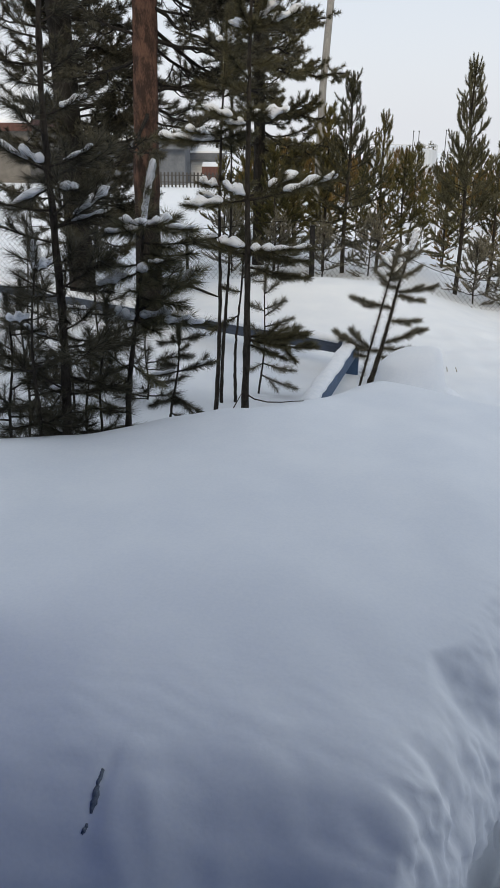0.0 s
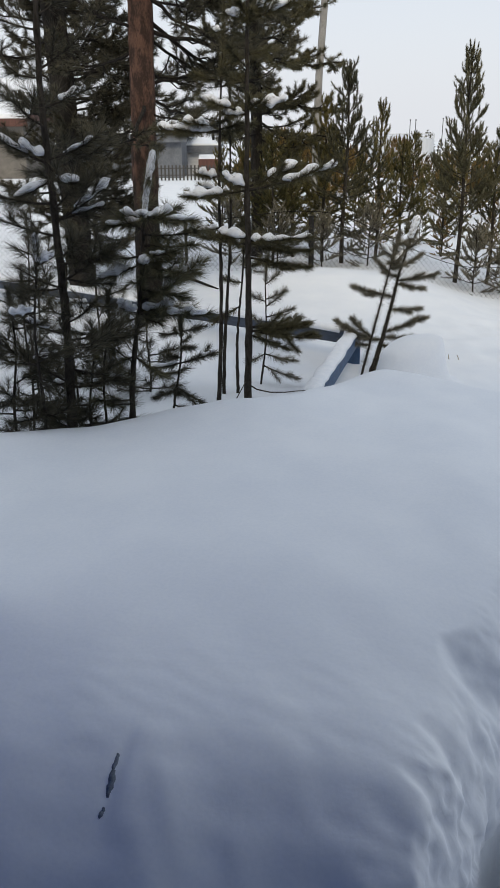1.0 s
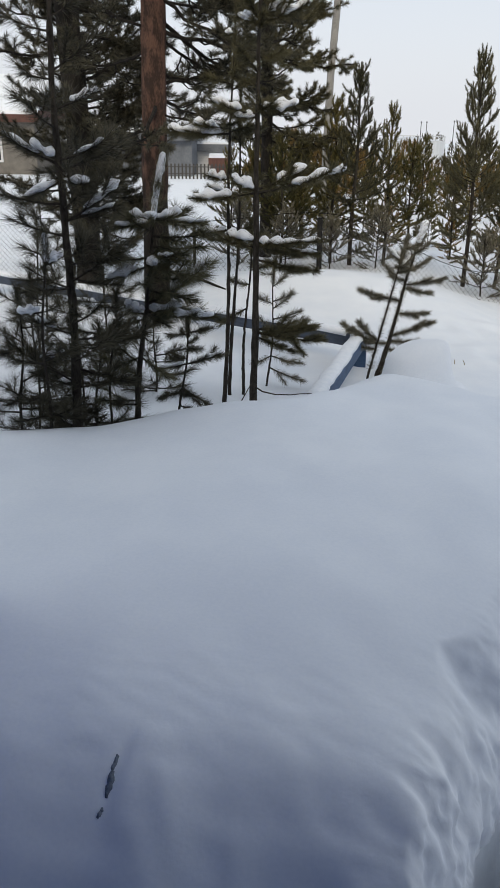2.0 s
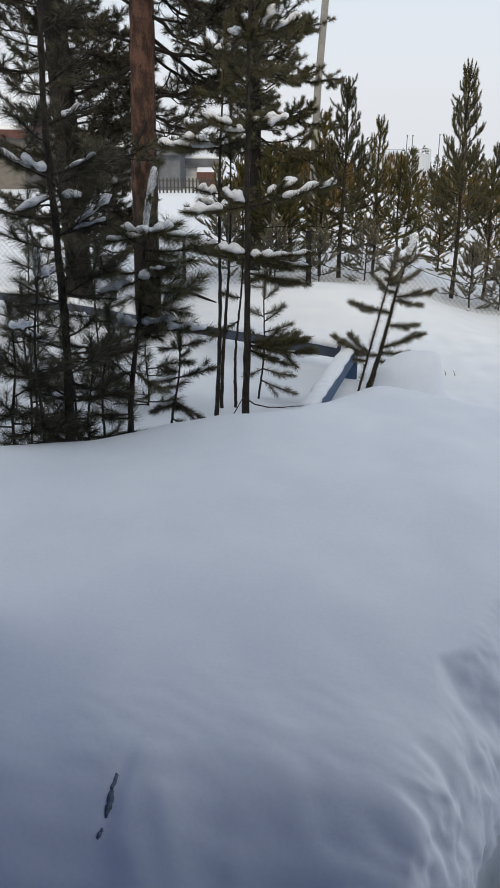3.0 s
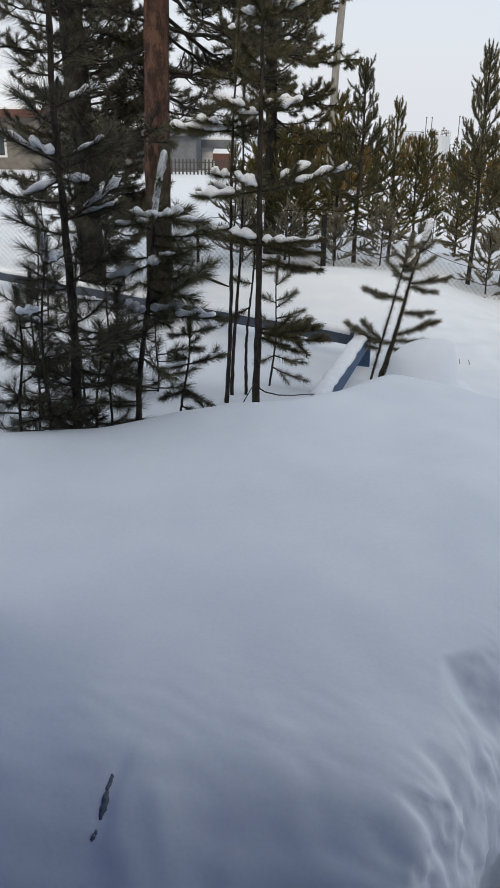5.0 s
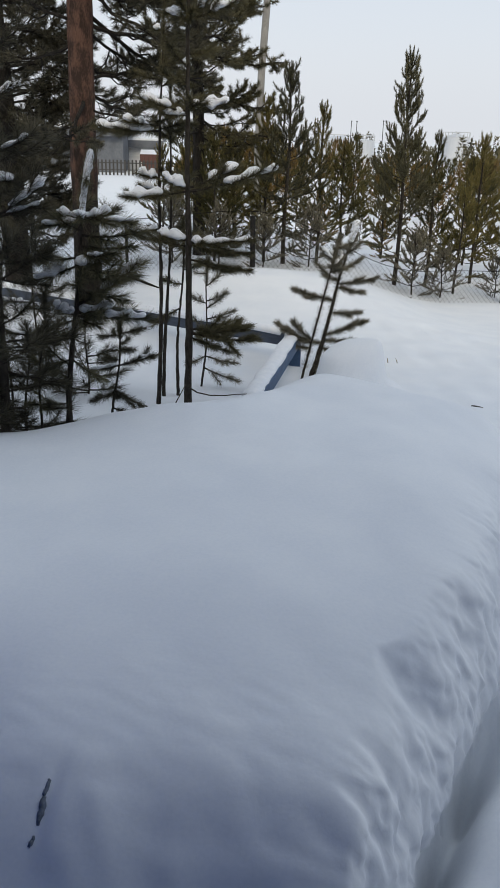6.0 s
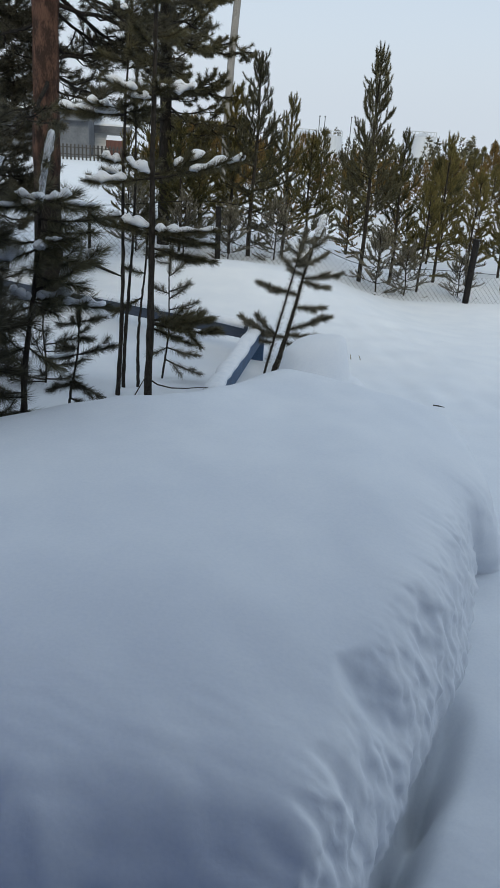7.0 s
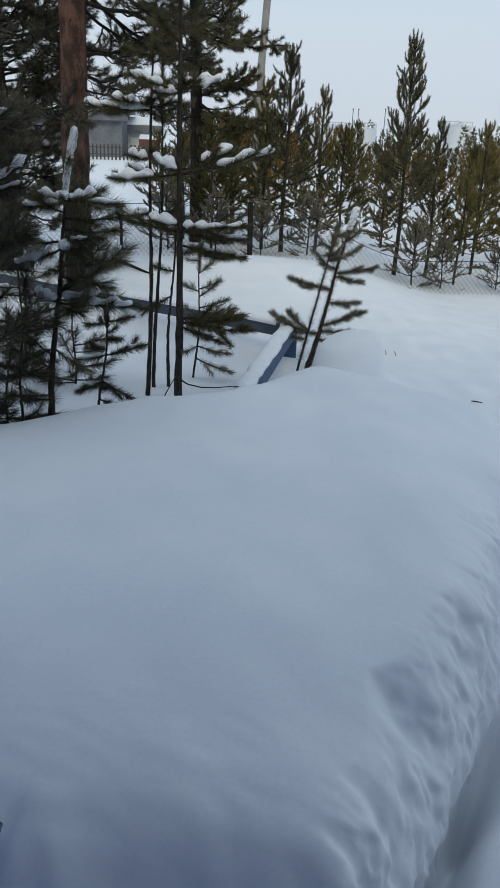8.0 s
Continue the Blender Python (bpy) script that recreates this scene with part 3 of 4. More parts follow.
# main young pine behind the crest
young_pine("pine_tree", -0.042, 4.64, 3.05, 0.024, (0.03, 0.0), [
    (2.28, 359, 0.22, 41, 0.026), (2.29, 2, 0.30, 14, 0.026), (2.29, 166, 0.12, 9, 0.026), (2.27, 120, 0.2, 30, 0), (2.30, 240, 0.18, 34, 0),
    (1.86, 352, 0.23, 4, 0.032), (1.85, 180, 0.27, 8, 0.024), (1.83, 170, 0.13, -3, 0.022), (1.86, 75, 0.24, 12, 0.0), (1.84, 115, 0.22, 10, 0), (1.86, 300, 0.15, 8, 0),
    (1.44, 353, 0.52, 8, 0.028), (1.46, 11, 0.32, 17, 0.028), (1.44, 178, 0.37, -9, 0.028), (1.45, 187, 0.15, 17, 0.034), (1.45, 95, 0.3, 8, 0.0),
    (1.17, 355, 0.37, -3, 0.014), (1.15, 7, 0.37, -12, 0.014), (1.16, 351, 0.17, -5, 0.026), (1.17, 165, 0.17, 3, 0.034), (1.14, 178, 0.29, 3, 0), (1.07, 6, 0.36, -14, 0), (1.15, 80, 0.26, 0, 0),
    (0.64, 349, 0.42, -8, 0), (0.64, 1, 0.34, 1, 0), (0.66, 12, 0.38, -4, 0), (0.62, 17, 0.26, -29, 0),
], 13, YOUNG, NEEDLE_MID, 11, "slender young pine with snow on its whorled branches", fill_from=0.64, fill_snow=0.0, fill_length=0.30, sway=0.012)

# thin twin stems beside it
young_pine("pine_tree", -0.231, 4.80, 2.42, 0.015, (0.08, 0.02), [
    (1.75, 171, 0.38, -3, 0.030), (1.78, 179, 0.21, 2, 0.020), (1.50, 181, 0.13, 6, 0.024), (1.22, 168, 0.18, -14, 0.018), (2.01, 187, 0.16, 5, 0), (1.98, 17, 0.16, 18, 0), (1.76, 15, 0.14, 10, 0), (1.48, 10, 0.12, 4, 0),
], 6, YOUNG, NEEDLE_MID, 12, "thin-stemmed young pine with a snowy crown", fill_from=0.72, fill_length=0.24, fill_snow=0.1)
young_pine("pine_tree", -0.193, 4.95, 2.05, 0.013, (0.064, 0.03), [
    (1.75, 6, 0.15, 9, 0), (1.40, 165, 0.2, 8, 0.02), (1.72, 190, 0.14, 12, 0), (1.20, 20, 0.12, 4, 0),
], 5, YOUNG, NEEDLE_MID, 13, "thin-stemmed young pine with a snowy crown", fill_from=0.66, fill_length=0.22, fill_snow=0.1)
young_pine("pine_sapling", -0.102, 5.0, 1.25, 0.012, (0.04, 0.04), [
    (0.71, 163, 0.22, -30, 0), (0.95, 20, 0.16, 12, 0), (0.86, 175, 0.12, 8, 0),
], 3, YOUNG, NEEDLE_MID, 14, "thin bare-stemmed young pine with few branches", fill_from=0.7, fill_length=0.16, fill_snow=0.0)
young_pine("pine_sapling", 0.046, 5.3, 0.98, 0.008, (0.05, 0.02), [
    (0.65, 20, 0.17, 30, 0), (0.49, 349, 0.26, 18, 0), (0.33, 3, 0.22, -20, 0), (0.25, 358, 0.26, -26, 0), (0.49, 159, 0.13, 40, 0), (0.80, 10, 0.13, 34, 0), (0.33, 163, 0.14, -34, 0), (0.70, 340, 0.15, 20, 0), (0.58, 10, 0.2, 10, 0),
], 4, dict(YOUNG, density=1700), NEEDLE_FROST, 24, "small grey-green pine sapling behind thin stems", fill_from=0.3, fill_length=0.18, fill_snow=0.0)

# pine with the snow-laden leader
young_pine("pine_sapling", -0.611, 3.75, 1.35, 0.017, (0.165, 0.0), [
    (1.07, 183, 0.12, 7, 0.020), (1.07, 13, 0.14, 6, 0.022), (1.08, 355, 0.24, -8, 0.012), (1.06, 190, 0.18, -12, 0.016), (1.07, 270, 0.10, 6, 0.02), (1.06, 40, 0.2, 10, 0),
    (0.87, 188, 0.22, -25, 0.028), (0.87, 11, 0.14, 0, 0.026), (0.87, 290, 0.1, 0, 0.026), (0.86, 330, 0.22, -10, 0), (0.86, 60, 0.2, 6, 0), (0.68, 2, 0.38, 27, 0.024),
    (0.63, 350, 0.35, -4, 0.022), (0.63, 178, 0.10, 14, 0.028), (0.64, 8, 0.18, 2, 0.024), (0.61, 200, 0.18, -14, 0), (0.62, 320, 0.16, -10, 0), (1.0, 350, 0.28, -2, 0), (0.95, 20, 0.26, -8, 0), (0.8, 5, 0.28, -4, 0), (0.75, 335, 0.26, -10, 0), (0.9, 205, 0.22, -6, 0), (0.53, 164, 0.19, -13, 0), (0.42, 178, 0.12, -27, 0), (0.42, 16, 0.20, -42, 0), (0.11, 175, 0.10, -34, 0), (0.11, 355, 0.10, -20, 0),
], 12, LADEN, NEEDLE_GREY, 15, "young pine with a thick snow-caked leading shoot", fill_from=0.12, fill_snow=0.15, fill_length=0.22, leader_snow=0.020, leader=0.30, late=1.9)

# broad long-needled pine near the bank
young_pine("pine_tree", -0.885, 3.58, 2.75, 0.024, (0.05, 0.02), [
    (1.04, 3, 0.31, 31, 0.019), (1.28, 182, 0.27, 22, 0.016), (1.30, 188, 0.13, 20, 0.022), (1.21, 186, 0.18, -30, 0.020), (1.22, 310, 0.24, -6, 0.02), (1.25, 20, 0.3, 14, 0), (1.12, 200, 0.26, 4, 0),
    (0.51, 2, 0.27, 7, 0), (0.38, 8, 0.30, -20, 0), (0.54, 188, 0.20, 16, 0.02), (0.29, 189, 0.20, 14, 0), (0.28, 350, 0.26, 10, 0), (0.75, 159, 0.26, 15, 0), (0.80, 20, 0.22, -14, 0), (0.86, 340, 0.28, 4, 0), (0.98, 170, 0.26, 10, 0),
    (1.50, 16, 0.20, 16, 0.018), (1.50, 169, 0.18, 9, 0),
], 24, AIRY, NEEDLE_DARK, 16, "broad dark pine with long drooping needles", fill_from=0.10, fill_snow=0.10, fill_length=0.42, sway=0.03)

# small saplings at its foot
young_pine("pine_sapling", -0.97, 3.42, 0.93, 0.009, (0.045, 0.0), [
    (0.61, 171, 0.12, -16, 0.022), (0.81, 17, 0.09, 16, 0.024), (0.38, 165, 0.17, -8, 0), (0.14, 188, 0.15, -20, 0), (0.14, 18, 0.14, -24, 0), (0.41, 14, 0.15, 7, 0), (0.30, 300, 0.14, 0, 0),
], 4, dict(AIRY, shoots=14), NEEDLE_DARK, 17, "small pine sapling half buried in snow", fill_from=0.4, fill_length=0.18, leader_snow=0.014, leader=0.12)
young_pine("pine_sapling", -0.74, 3.70, 0.75, 0.007, (0.05, 0.03), [
    (0.2, 330, 0.18, 4, 0), (0.3, 210, 0.16, 4, 0), (0.5, 10, 0.14, 12, 0),
], 3, dict(AIRY, shoots=14), NEEDLE_DARK, 27, "thin pine sapling half buried in snow", fill_from=0.3, fill_length=0.16)
young_pine("pine_sapling", -0.472, 4.4, 0.78, 0.010, (0.06, 0.0), [
    (0.68, 10, 0.14, 4, 0), (0.67, 161, 0.12, -12, 0), (0.50, 358, 0.22, 9, 0.014), (0.50, 183, 0.17, -14, 0.012), (0.36, 20, 0.20, -40, 0), (0.34, 184, 0.13, -24, 0), (0.60, 300, 0.12, 0, 0), (0.36, 280, 0.12, -10, 0), (0.25, 350, 0.18, -20, 0),
], 2, YOUNG, NEEDLE_DARK, 18, "small bushy pine sapling with snowy branches", fill_from=0.5, fill_length=0.12, fill_snow=0.0)

for x, y, h, fill, seed in ((-1.14, 3.55, 0.75, 8, 51), (-1.2, 4.0, 1.0, 9, 56), (-1.02, 4.25, 1.15, 10, 57), (-0.86, 3.95, 0.7, 8, 63), (-1.34, 4.7, 1.3, 10, 58), (-1.05, 5.3, 1.35, 11, 60), (-1.55, 5.6, 1.5, 11, 61), (-0.70, 5.0, 0.7, 7, 62)):
    young_pine("pine_sapling", x, y, h, 0.008, (0.03, 0.02), [(0.16, 200, 0.2, 6, 0), (0.18, 340, 0.22, 6, 0), (0.24, 270, 0.2, 0, 0), (0.4, 15, 0.2, 4, 0.016)],
               fill, AIRY, NEEDLE_DARK, seed, "small dark pine sapling half buried in snow", fill_from=0.15, fill_length=0.32, fill_snow=0.12)

# leaning sapling by the blue rail
young_pine("pine_sapling", 0.885, 5.88, 1.23, 0.020, (0.31, 0.05), [
    (0.40, 4, 0.33, 12, 0), (0.36, 350, 0.24, -4, 0), (0.30, 330, 0.14, -8, 0), (0.57, 352, 0.22, -4, 0), (0.66, 178, 0.30, 8, 0), (0.78, 4, 0.30, 4, 0.012), (0.76, 345, 0.20, -14, 0), (0.34, 176, 0.18, 0, 0),
    (0.92, 190, 0.16, 34, 0.02), (0.95, 200, 0.14, 44, 0.022), (1.0, 350, 0.13, 34, 0.0), (0.88, 15, 0.18, 24, 0), (0.98, 175, 0.14, 55, 0.02), (1.05, 20, 0.1, 50, 0), (0.10, 350, 0.12, 24, 0), (0.12, 20, 0.10, 40, 0),
], 4, BRUSH, NEEDLE_FROST, 19, "leaning pine sapling with a snow-caked tip", fill_from=0.62, fill_length=0.14, fill_snow=0.1, leader_snow=0.030, sway=0.012, stem_needles=2200, leader=0.16)
young_pine("pine_sapling", 0.813, 5.84, 1.12, 0.010, (0.25, 0.05), [
    (0.34, 172, 0.30, 24, 0), (0.30, 190, 0.22, 6, 0), (0.36, 160, 0.20, 34, 0), (0.95, 190, 0.14, 40, 0.020), (0.90, 10, 0.12, 40, 0.016), (0.84, 180, 0.14, 36, 0),
], 3, BRUSH, NEEDLE_FROST, 20, "thin leaning pine stem beside the sapling", fill_from=0.7, fill_length=0.12, sway=0.0, stem_needles=1200)


def tufted_limb(start, azimuth, elevation, length, rng, tuft):
    """A crooked, mostly bare limb whose twigs end in round tufts of needles."""
    stems, green = [], []

    def grow(p, r, level):
        stems.append(tube(p, np.linspace(r, max(r * 0.4, 0.0022), len(p)), 5 if level == 0 else 3, False))
        run = np.linalg.norm(np.diff(p, axis=0), axis=1).sum()
        reach = min(0.9, tuft["size"] / run)
        green.append(brush(p, 1 - reach, tuft["count"], tuft["needle"], tuft["width"], 58, rng, 0.05, 0.35))
        if level == 2:
            return
        heading = math.degrees(math.atan2(p[-1][1] - p[0][1], p[-1][0] - p[0][0]))
        n = max(2, int(run * tuft["twigs"] * (1.0 if level == 0 else 1.3)))
        for k in range(n):
            f = 0.28 + 0.68 * (k + rng.uniform(0, 1)) / n
            q, d = along(p, [f])
            lift = math.degrees(math.asin(np.clip(d[0][2], -1, 1)))
            size = (0.42 if level == 0 else 0.20) * (1.15 - 0.55 * f) * rng.uniform(0.6, 1.2)
            grow(limb_path(q[0], heading + (1 if k % 2 else -1) * rng.uniform(25, 75), lift * 0.5 + rng.uniform(-38, 14), size, 48, rng, 5, 0.16), r * 0.5, level + 1)

    grow(limb_path(start, azimuth, elevation, length, 30, rng, 9, 0.14), 0.006 + 0.011 * length, 0)
    return stems, green


TUFT = dict(size=0.15, count=130, needle=0.070, width=0.0046, twigs=8.2)
THIN_TUFT = dict(TUFT, size=0.11, count=86, needle=0.064, twigs=9.2)


def tall_pine(x, y, height, radius, lean, limbs, low, high, reach, bark, seed, label, tuft=TUFT, needles=NEEDLE_DARK, elevation=(-22, 25), scatter=55, heading=None, branches=()):
    """An old pine: branches named as (height, azimuth, length, elevation), and others scattered up the trunk."""
    rng = np.random.RandomState(seed)
    root = tree_root("pine_tree", x, y, 0.28)
    stem = stem_curve(height, lean, 0.04, rng, 60)
    radii = np.linspace(radius * 1.08, radius * 0.45, len(stem)) * (1 + 0.02 * rng.normal(size=len(stem)))
    v, f = tube(stem, radii, 28)
    v = v + rng.normal(size=v.shape) * radius * 0.035
    mesh_part("trunk", v, f, bark, root, smooth=True)
    rows = list(branches)
    for k in range(limbs):
        z = low + (high - low) * (k + rng.uniform(0, 1)) / limbs
        rows.append((z, rng.uniform(0, 360) if heading is None else heading + rng.normal() * scatter, reach * rng.uniform(0.55, 1.15), rng.uniform(*elevation)))
    for z, az, length, el in rows:
        stems, green = tufted_limb(at_height(stem, z), az, el, length, rng, tuft)
        v, f = join(stems)
        limb = mesh_part("branch", v, f, BARK_DARK, root)
        tri_part("needles", np.concatenate(green), needles, limb)
    return tagged(root, label, "pine tree")


tall_pine(-1.91, 9.0, 10.0, 0.135, (-0.30, 0.1), 92, 0.8, 4.5, 1.0, BARK_DARK, 31, "big old pine with dark fissured bark and dense crown", heading=48, scatter=66)
tall_pine(-0.925, 7.2, 9.5, 0.108, (0.05, 0.1), 34, 2.0, 5.0, 1.15, BARK_RED, 32, "tall Scots pine with flaky red bark", tuft=THIN_TUFT, elevation=(-48, 0), heading=15, scatter=60, branches=((2.9, 185, 1.0, 18), (2.6, 190, 0.8, 12), (2.0, 350, 0.5, -25)))
tall_pine(0.075, 12.2, 9.0, 0.085, (-0.05, 0.1), 66, 1.9, 6.0, 1.15, BARK_DARK, 33, "mature pine with drooping dark branches", elevation=(-28, 18), heading=0, scatter=90, needles=NEEDLE_MID, tuft=dict(TUFT, width=0.0062, count=100))


FINGER = dict(density=900, needle=0.052, width=0.0050, spread=41)
DISTANT = dict(density=190, needle=0.075, width=0.015, spread=42)


def field_pine(height, radius, seed, label, reach, style=FINGER, needles=NEEDLE_OLIVE, gap=0.2, crown=0.12, shoots=5, full=0.30):
    """A young pine with whorls of branches that sweep up into finger-like shoots; trunk with its limbs, and crown."""
    rng = np.random.RandomState(seed)
    root = new("pine_tree")
    stem = stem_curve(height, (rng.normal() * 0.04, 0), 0.02, rng, 14)
    stems, green = [tube(stem, np.linspace(radius, 0.007, len(stem)), 7)], []

    def shoot(p, r, bare):
        stems.append(tube(p, np.linspace(r, 0.003, len(p)), 3, False))
        run = np.linalg.norm(np.diff(p, axis=0), axis=1).sum()
        green.append(brush(p, bare, int(run * (1 - bare) * style["density"]) + 3, style["needle"], style["width"], style["spread"], rng, 0.0, 0.7))

    z = crown * height
    while z < height * 0.93:
        frac = z / height
        count = 3 + int(rng.uniform(0, 2)) if frac < full else 4 + int(rng.uniform(0, 2))
        turn = rng.uniform(0, 360)
        width = (0.55 + 0.45 * frac / full) if frac < full else (1.0 - frac) / (1.0 - full)
        for k in range(count):
            length = reach * width * rng.uniform(0.7, 1.12) + 0.07
            az = turn + k * 360 / count + rng.normal() * 12
            lift = 2 + 38 * frac + rng.normal() * 6
            sweep = 10 + 34 * min(1.0, frac / 0.6)
            p = limb_path(at_height(stem, z + rng.normal() * 0.04), az, lift, length, sweep, rng, 6, 0.10)
            shoot(p, 0.004 + 0.007 * length, 0.42 if frac < full else 0.25)
            n = max(1, int(shoots * length / 0.4 + 0.5))
            for j in range(n):
                f = 0.30 + 0.62 * (j + rng.uniform(0, 1)) / n
                q, _ = along(p, [f])
                shoot(limb_path(q[0], az + (1 if j % 2 else -1) * rng.uniform(20, 50), lift + 20 * min(1.0, frac / 0.5) + rng.normal() * 12, rng.uniform(0.10, 0.20) * (0.75 + 0.5 * width), sweep, rng, 4, 0.08), 0.005, 0.10)
        z += gap * rng.uniform(0.8, 1.2) * (1.15 - 0.45 * frac)
    for k in range(5):
        p = limb_path(at_height(stem, height * rng.uniform(0.86, 0.93)), 72 * k + rng.uniform(0, 40), 58, height * rng.uniform(0.06, 0.085), 26, rng, 4, 0.03)
        shoot(p, 0.006, 0.05)
    shoot(stem[-3:], 0.008, 0.05)
    v, f = join(stems)
    mesh_part("trunk", v, f, BARK_TWIG, root)
    tri_part("crown", np.concatenate(green), needles, root)
    return tagged(root, label, "pine tree", "pines behind the fence")


def put_tree(source, x, y, scale, turn):
    m = pose(x, y, ground_z(x, y) - 0.05, 0, 0, turn) @ Matrix.Diagonal((scale, scale, scale, 1))
    return copy_thing(source, m)


OLIVE_LABEL = "young olive-green pine with upswept shoots standing in snow"
kinds = [field_pine(3.2, 0.034, 41, "tall narrow young pine with upswept finger-like shoots", 0.50, needles=NEEDLE_GREY, gap=0.17, crown=0.16, full=0.36, shoots=6),
         field_pine(2.66, 0.034, 42, OLIVE_LABEL, 0.58, gap=0.19, crown=0.07, needles=NEEDLE_GREY), field_pine(2.2, 0.026, 43, OLIVE_LABEL, 0.36, gap=0.21, crown=0.16), field_pine(1.85, 0.022, 44, OLIVE_LABEL, 0.42, gap=0.20, crown=0.22),
         field_pine(2.2, 0.022, 45, "bushy yellow-brown pine at the edge of the wood", 0.62, DISTANT, NEEDLE_RUSSET, 0.17, 0.08), field_pine(2.3, 0.022, 46, "bushy olive pine at the edge of the wood", 0.60, DISTANT, NEEDLE_OLIVE, 0.17, 0.08),
         field_pine(0.9, 0.012, 47, "low grey-green pine sapling at the foot of a fence", 0.34, dict(FINGER, density=520), NEEDLE_FROST, 0.13, 0.06)]
for kind, x, y in zip(kinds, (2.95, 1.28, 1.82, 2.30, 2.0, 4.85, 3.05), (11.6, 11.5, 11.9, 12.6, 24.0, 25.0, 10.95)):
    kind.matrix_basis = pose(x, y, ground_z(x, y) - 0.05)
rng = np.random.RandomState(5)
# near row along the fence
for kind, x, y, size in ((2, 1.02, 11.7, 1.02), (3, 0.62, 12.2, 1.0), (3, 0.30, 11.6, 0.95), (2, 3.47, 11.8, 1.0), (3, 3.75, 11.3, 0.85), (2, 4.29, 12.2, 1.0), (3, 4.75, 12.0, 0.95), (3, 5.2, 11.7, 0.9),
                         (2, 5.6, 12.8, 0.9), (3, -0.1, 12.4, 0.85), (3, 3.4, 14.5, 0.9), (2, 4.75, 14.0, 0.85), (3, -0.5, 13.5, 0.85), (2, 6.2, 13.5, 0.95), (3, 0.75, 14.5, 0.95), (2, 6.9, 15.0, 0.95), (3, 5.5, 15.5, 0.95), (2, 0.1, 16.0, 0.95)):
    put_tree(kinds[kind], x, y, size, rng.uniform(0, 360))
# low undergrowth along the fence
for x, y, size in ((0.35, 11.2, 0.9), (0.95, 11.0, 0.8), (1.6, 11.15, 0.9), (3.45, 10.95, 0.8), (4.25, 11.0, 0.7), (-0.3, 11.3, 1.0)):
    put_tree(kinds[6], x, y, size, rng.uniform(0, 360))
# thicker growth farther back, open where a drift rises
for k in range(110):
    y = 20 + 22 * (k * 0.618 % 1)
    slant = -0.02 + 0.52 * (k + rng.uniform(0, 0.8)) / 110
    low = 0.19 < slant < 0.225 or 0.295 < slant < 0.335
    if y > 29 or not 0.135 < slant < 0.175:
        put_tree(kinds[4 + k % 2], slant * y, y, (0.55 if low else rng.uniform(0.5, 0.9)) * (1.15 if y > 29 else 0.9), rng.uniform(0, 360))
for k in range(14):
    y = 13 + 5 * (k * 0.618 % 1)
    slant = 0.0 + 0.42 * (k + rng.uniform(0, 0.9)) / 14
    put_tree(kinds[4 + (k + 1) % 2], slant * y, y, rng.uniform(0.32, 0.52), rng.uniform(0, 360))

# ---- blue rail frame half buried in the snow ----
rail = new("blue_rail_frame")
rail.matrix_basis = pose(0.76, 6.04, 0.0)


def beam(name, a, b, wide, high, parent, mat, label=""):
    a, b = Vector(a), Vector(b)
    bm = box((b - a).length, wide, high, 0.008)
    turn = (b - a).to_track_quat("X", "Z").to_matrix().to_4x4()
    return part(name, bm, mat, parent, label, at=Matrix.Translation((a + b) / 2) @ turn)


# back beam coloured darker and greyer for its shaded face
beam("back_beam", (0.03, 0.02, 0.175), (-3.9, 3.0, 0.16), 0.08, 0.10, rail, SHADED_BLUE)
beam("side_beam", (0.03, 0.04, 0.185), (-0.42, -1.45, 0.11), 0.10, 0.10, rail, BLUE)
part("corner_post", box(0.10, 0.08, 0.42, 0.008), BLUE, rail, at=pose(0.035, 0.075, -0.04))
for name, a, b in (("snow_cap", Vector((-0.06, 0.08, 0.232)), Vector((-3.85, 2.97, 0.215))), ("snow_cap", Vector((0.022, 0.01, 0.236)), Vector((-0.43, -1.45, 0.165)))):
    r = np.random.RandomState(8)
    s = np.linspace(0, 1, 24)[:, None]
    p = np.array(a) * (1 - s) + np.array(b) * s + r.normal(size=(24, 3)) * 0.003
    v, f = tube(p, 0.056 + 0.004 * np.sin(np.arange(24) * 1.3), 10)
    c = np.repeat(p, 10, axis=0)
    v[:, 2] = c[:, 2] + (v[:, 2] - c[:, 2]) * 0.55
    mesh_part(name, v, f, SNOW_CAP, rail, "smooth layer of snow", smooth=True)
tagged(rail, "low blue-painted wooden rail frame half buried in snow", "rail")

# ---- chain-link fence ----
fence = new("chain_link_fence")
fence.matrix_basis = pose(0, 10.6, 0)


def fence_post(x, z0, z1, lean, r, parent):
    p = np.array([(x, 0, z0), (x + lean * 0.5, 0, (z0 + z1) / 2), (x + lean, 0, z1)])
    v, f = tube(p, [r, r, r], 10)
    return mesh_part("post", v, f, RUST, parent, smooth=True)


fence_post(0.79, -0.6, 0.70, -0.02, 0.035, fence)
fence_post(4.22, -0.9, 0.47, 0.03, 0.045, fence)
for x in (-0.86, -2.4, -4.2):
    fence_post(x, -0.6, 0.64, 0.0, 0.02, fence)
for x in (6.6, 9.0):
    fence_post(x, -0.9, 0.45, 0.0, 0.04, fence)


def fence_top(x):
    return 0.62 + 0.10 * math.exp(-((x - 0.6) / 1.0) ** 2) - 0.62 * float(ease(np.array((x - 0.9) / 2.2))) + 0.02 * math.sin(x * 2.1)


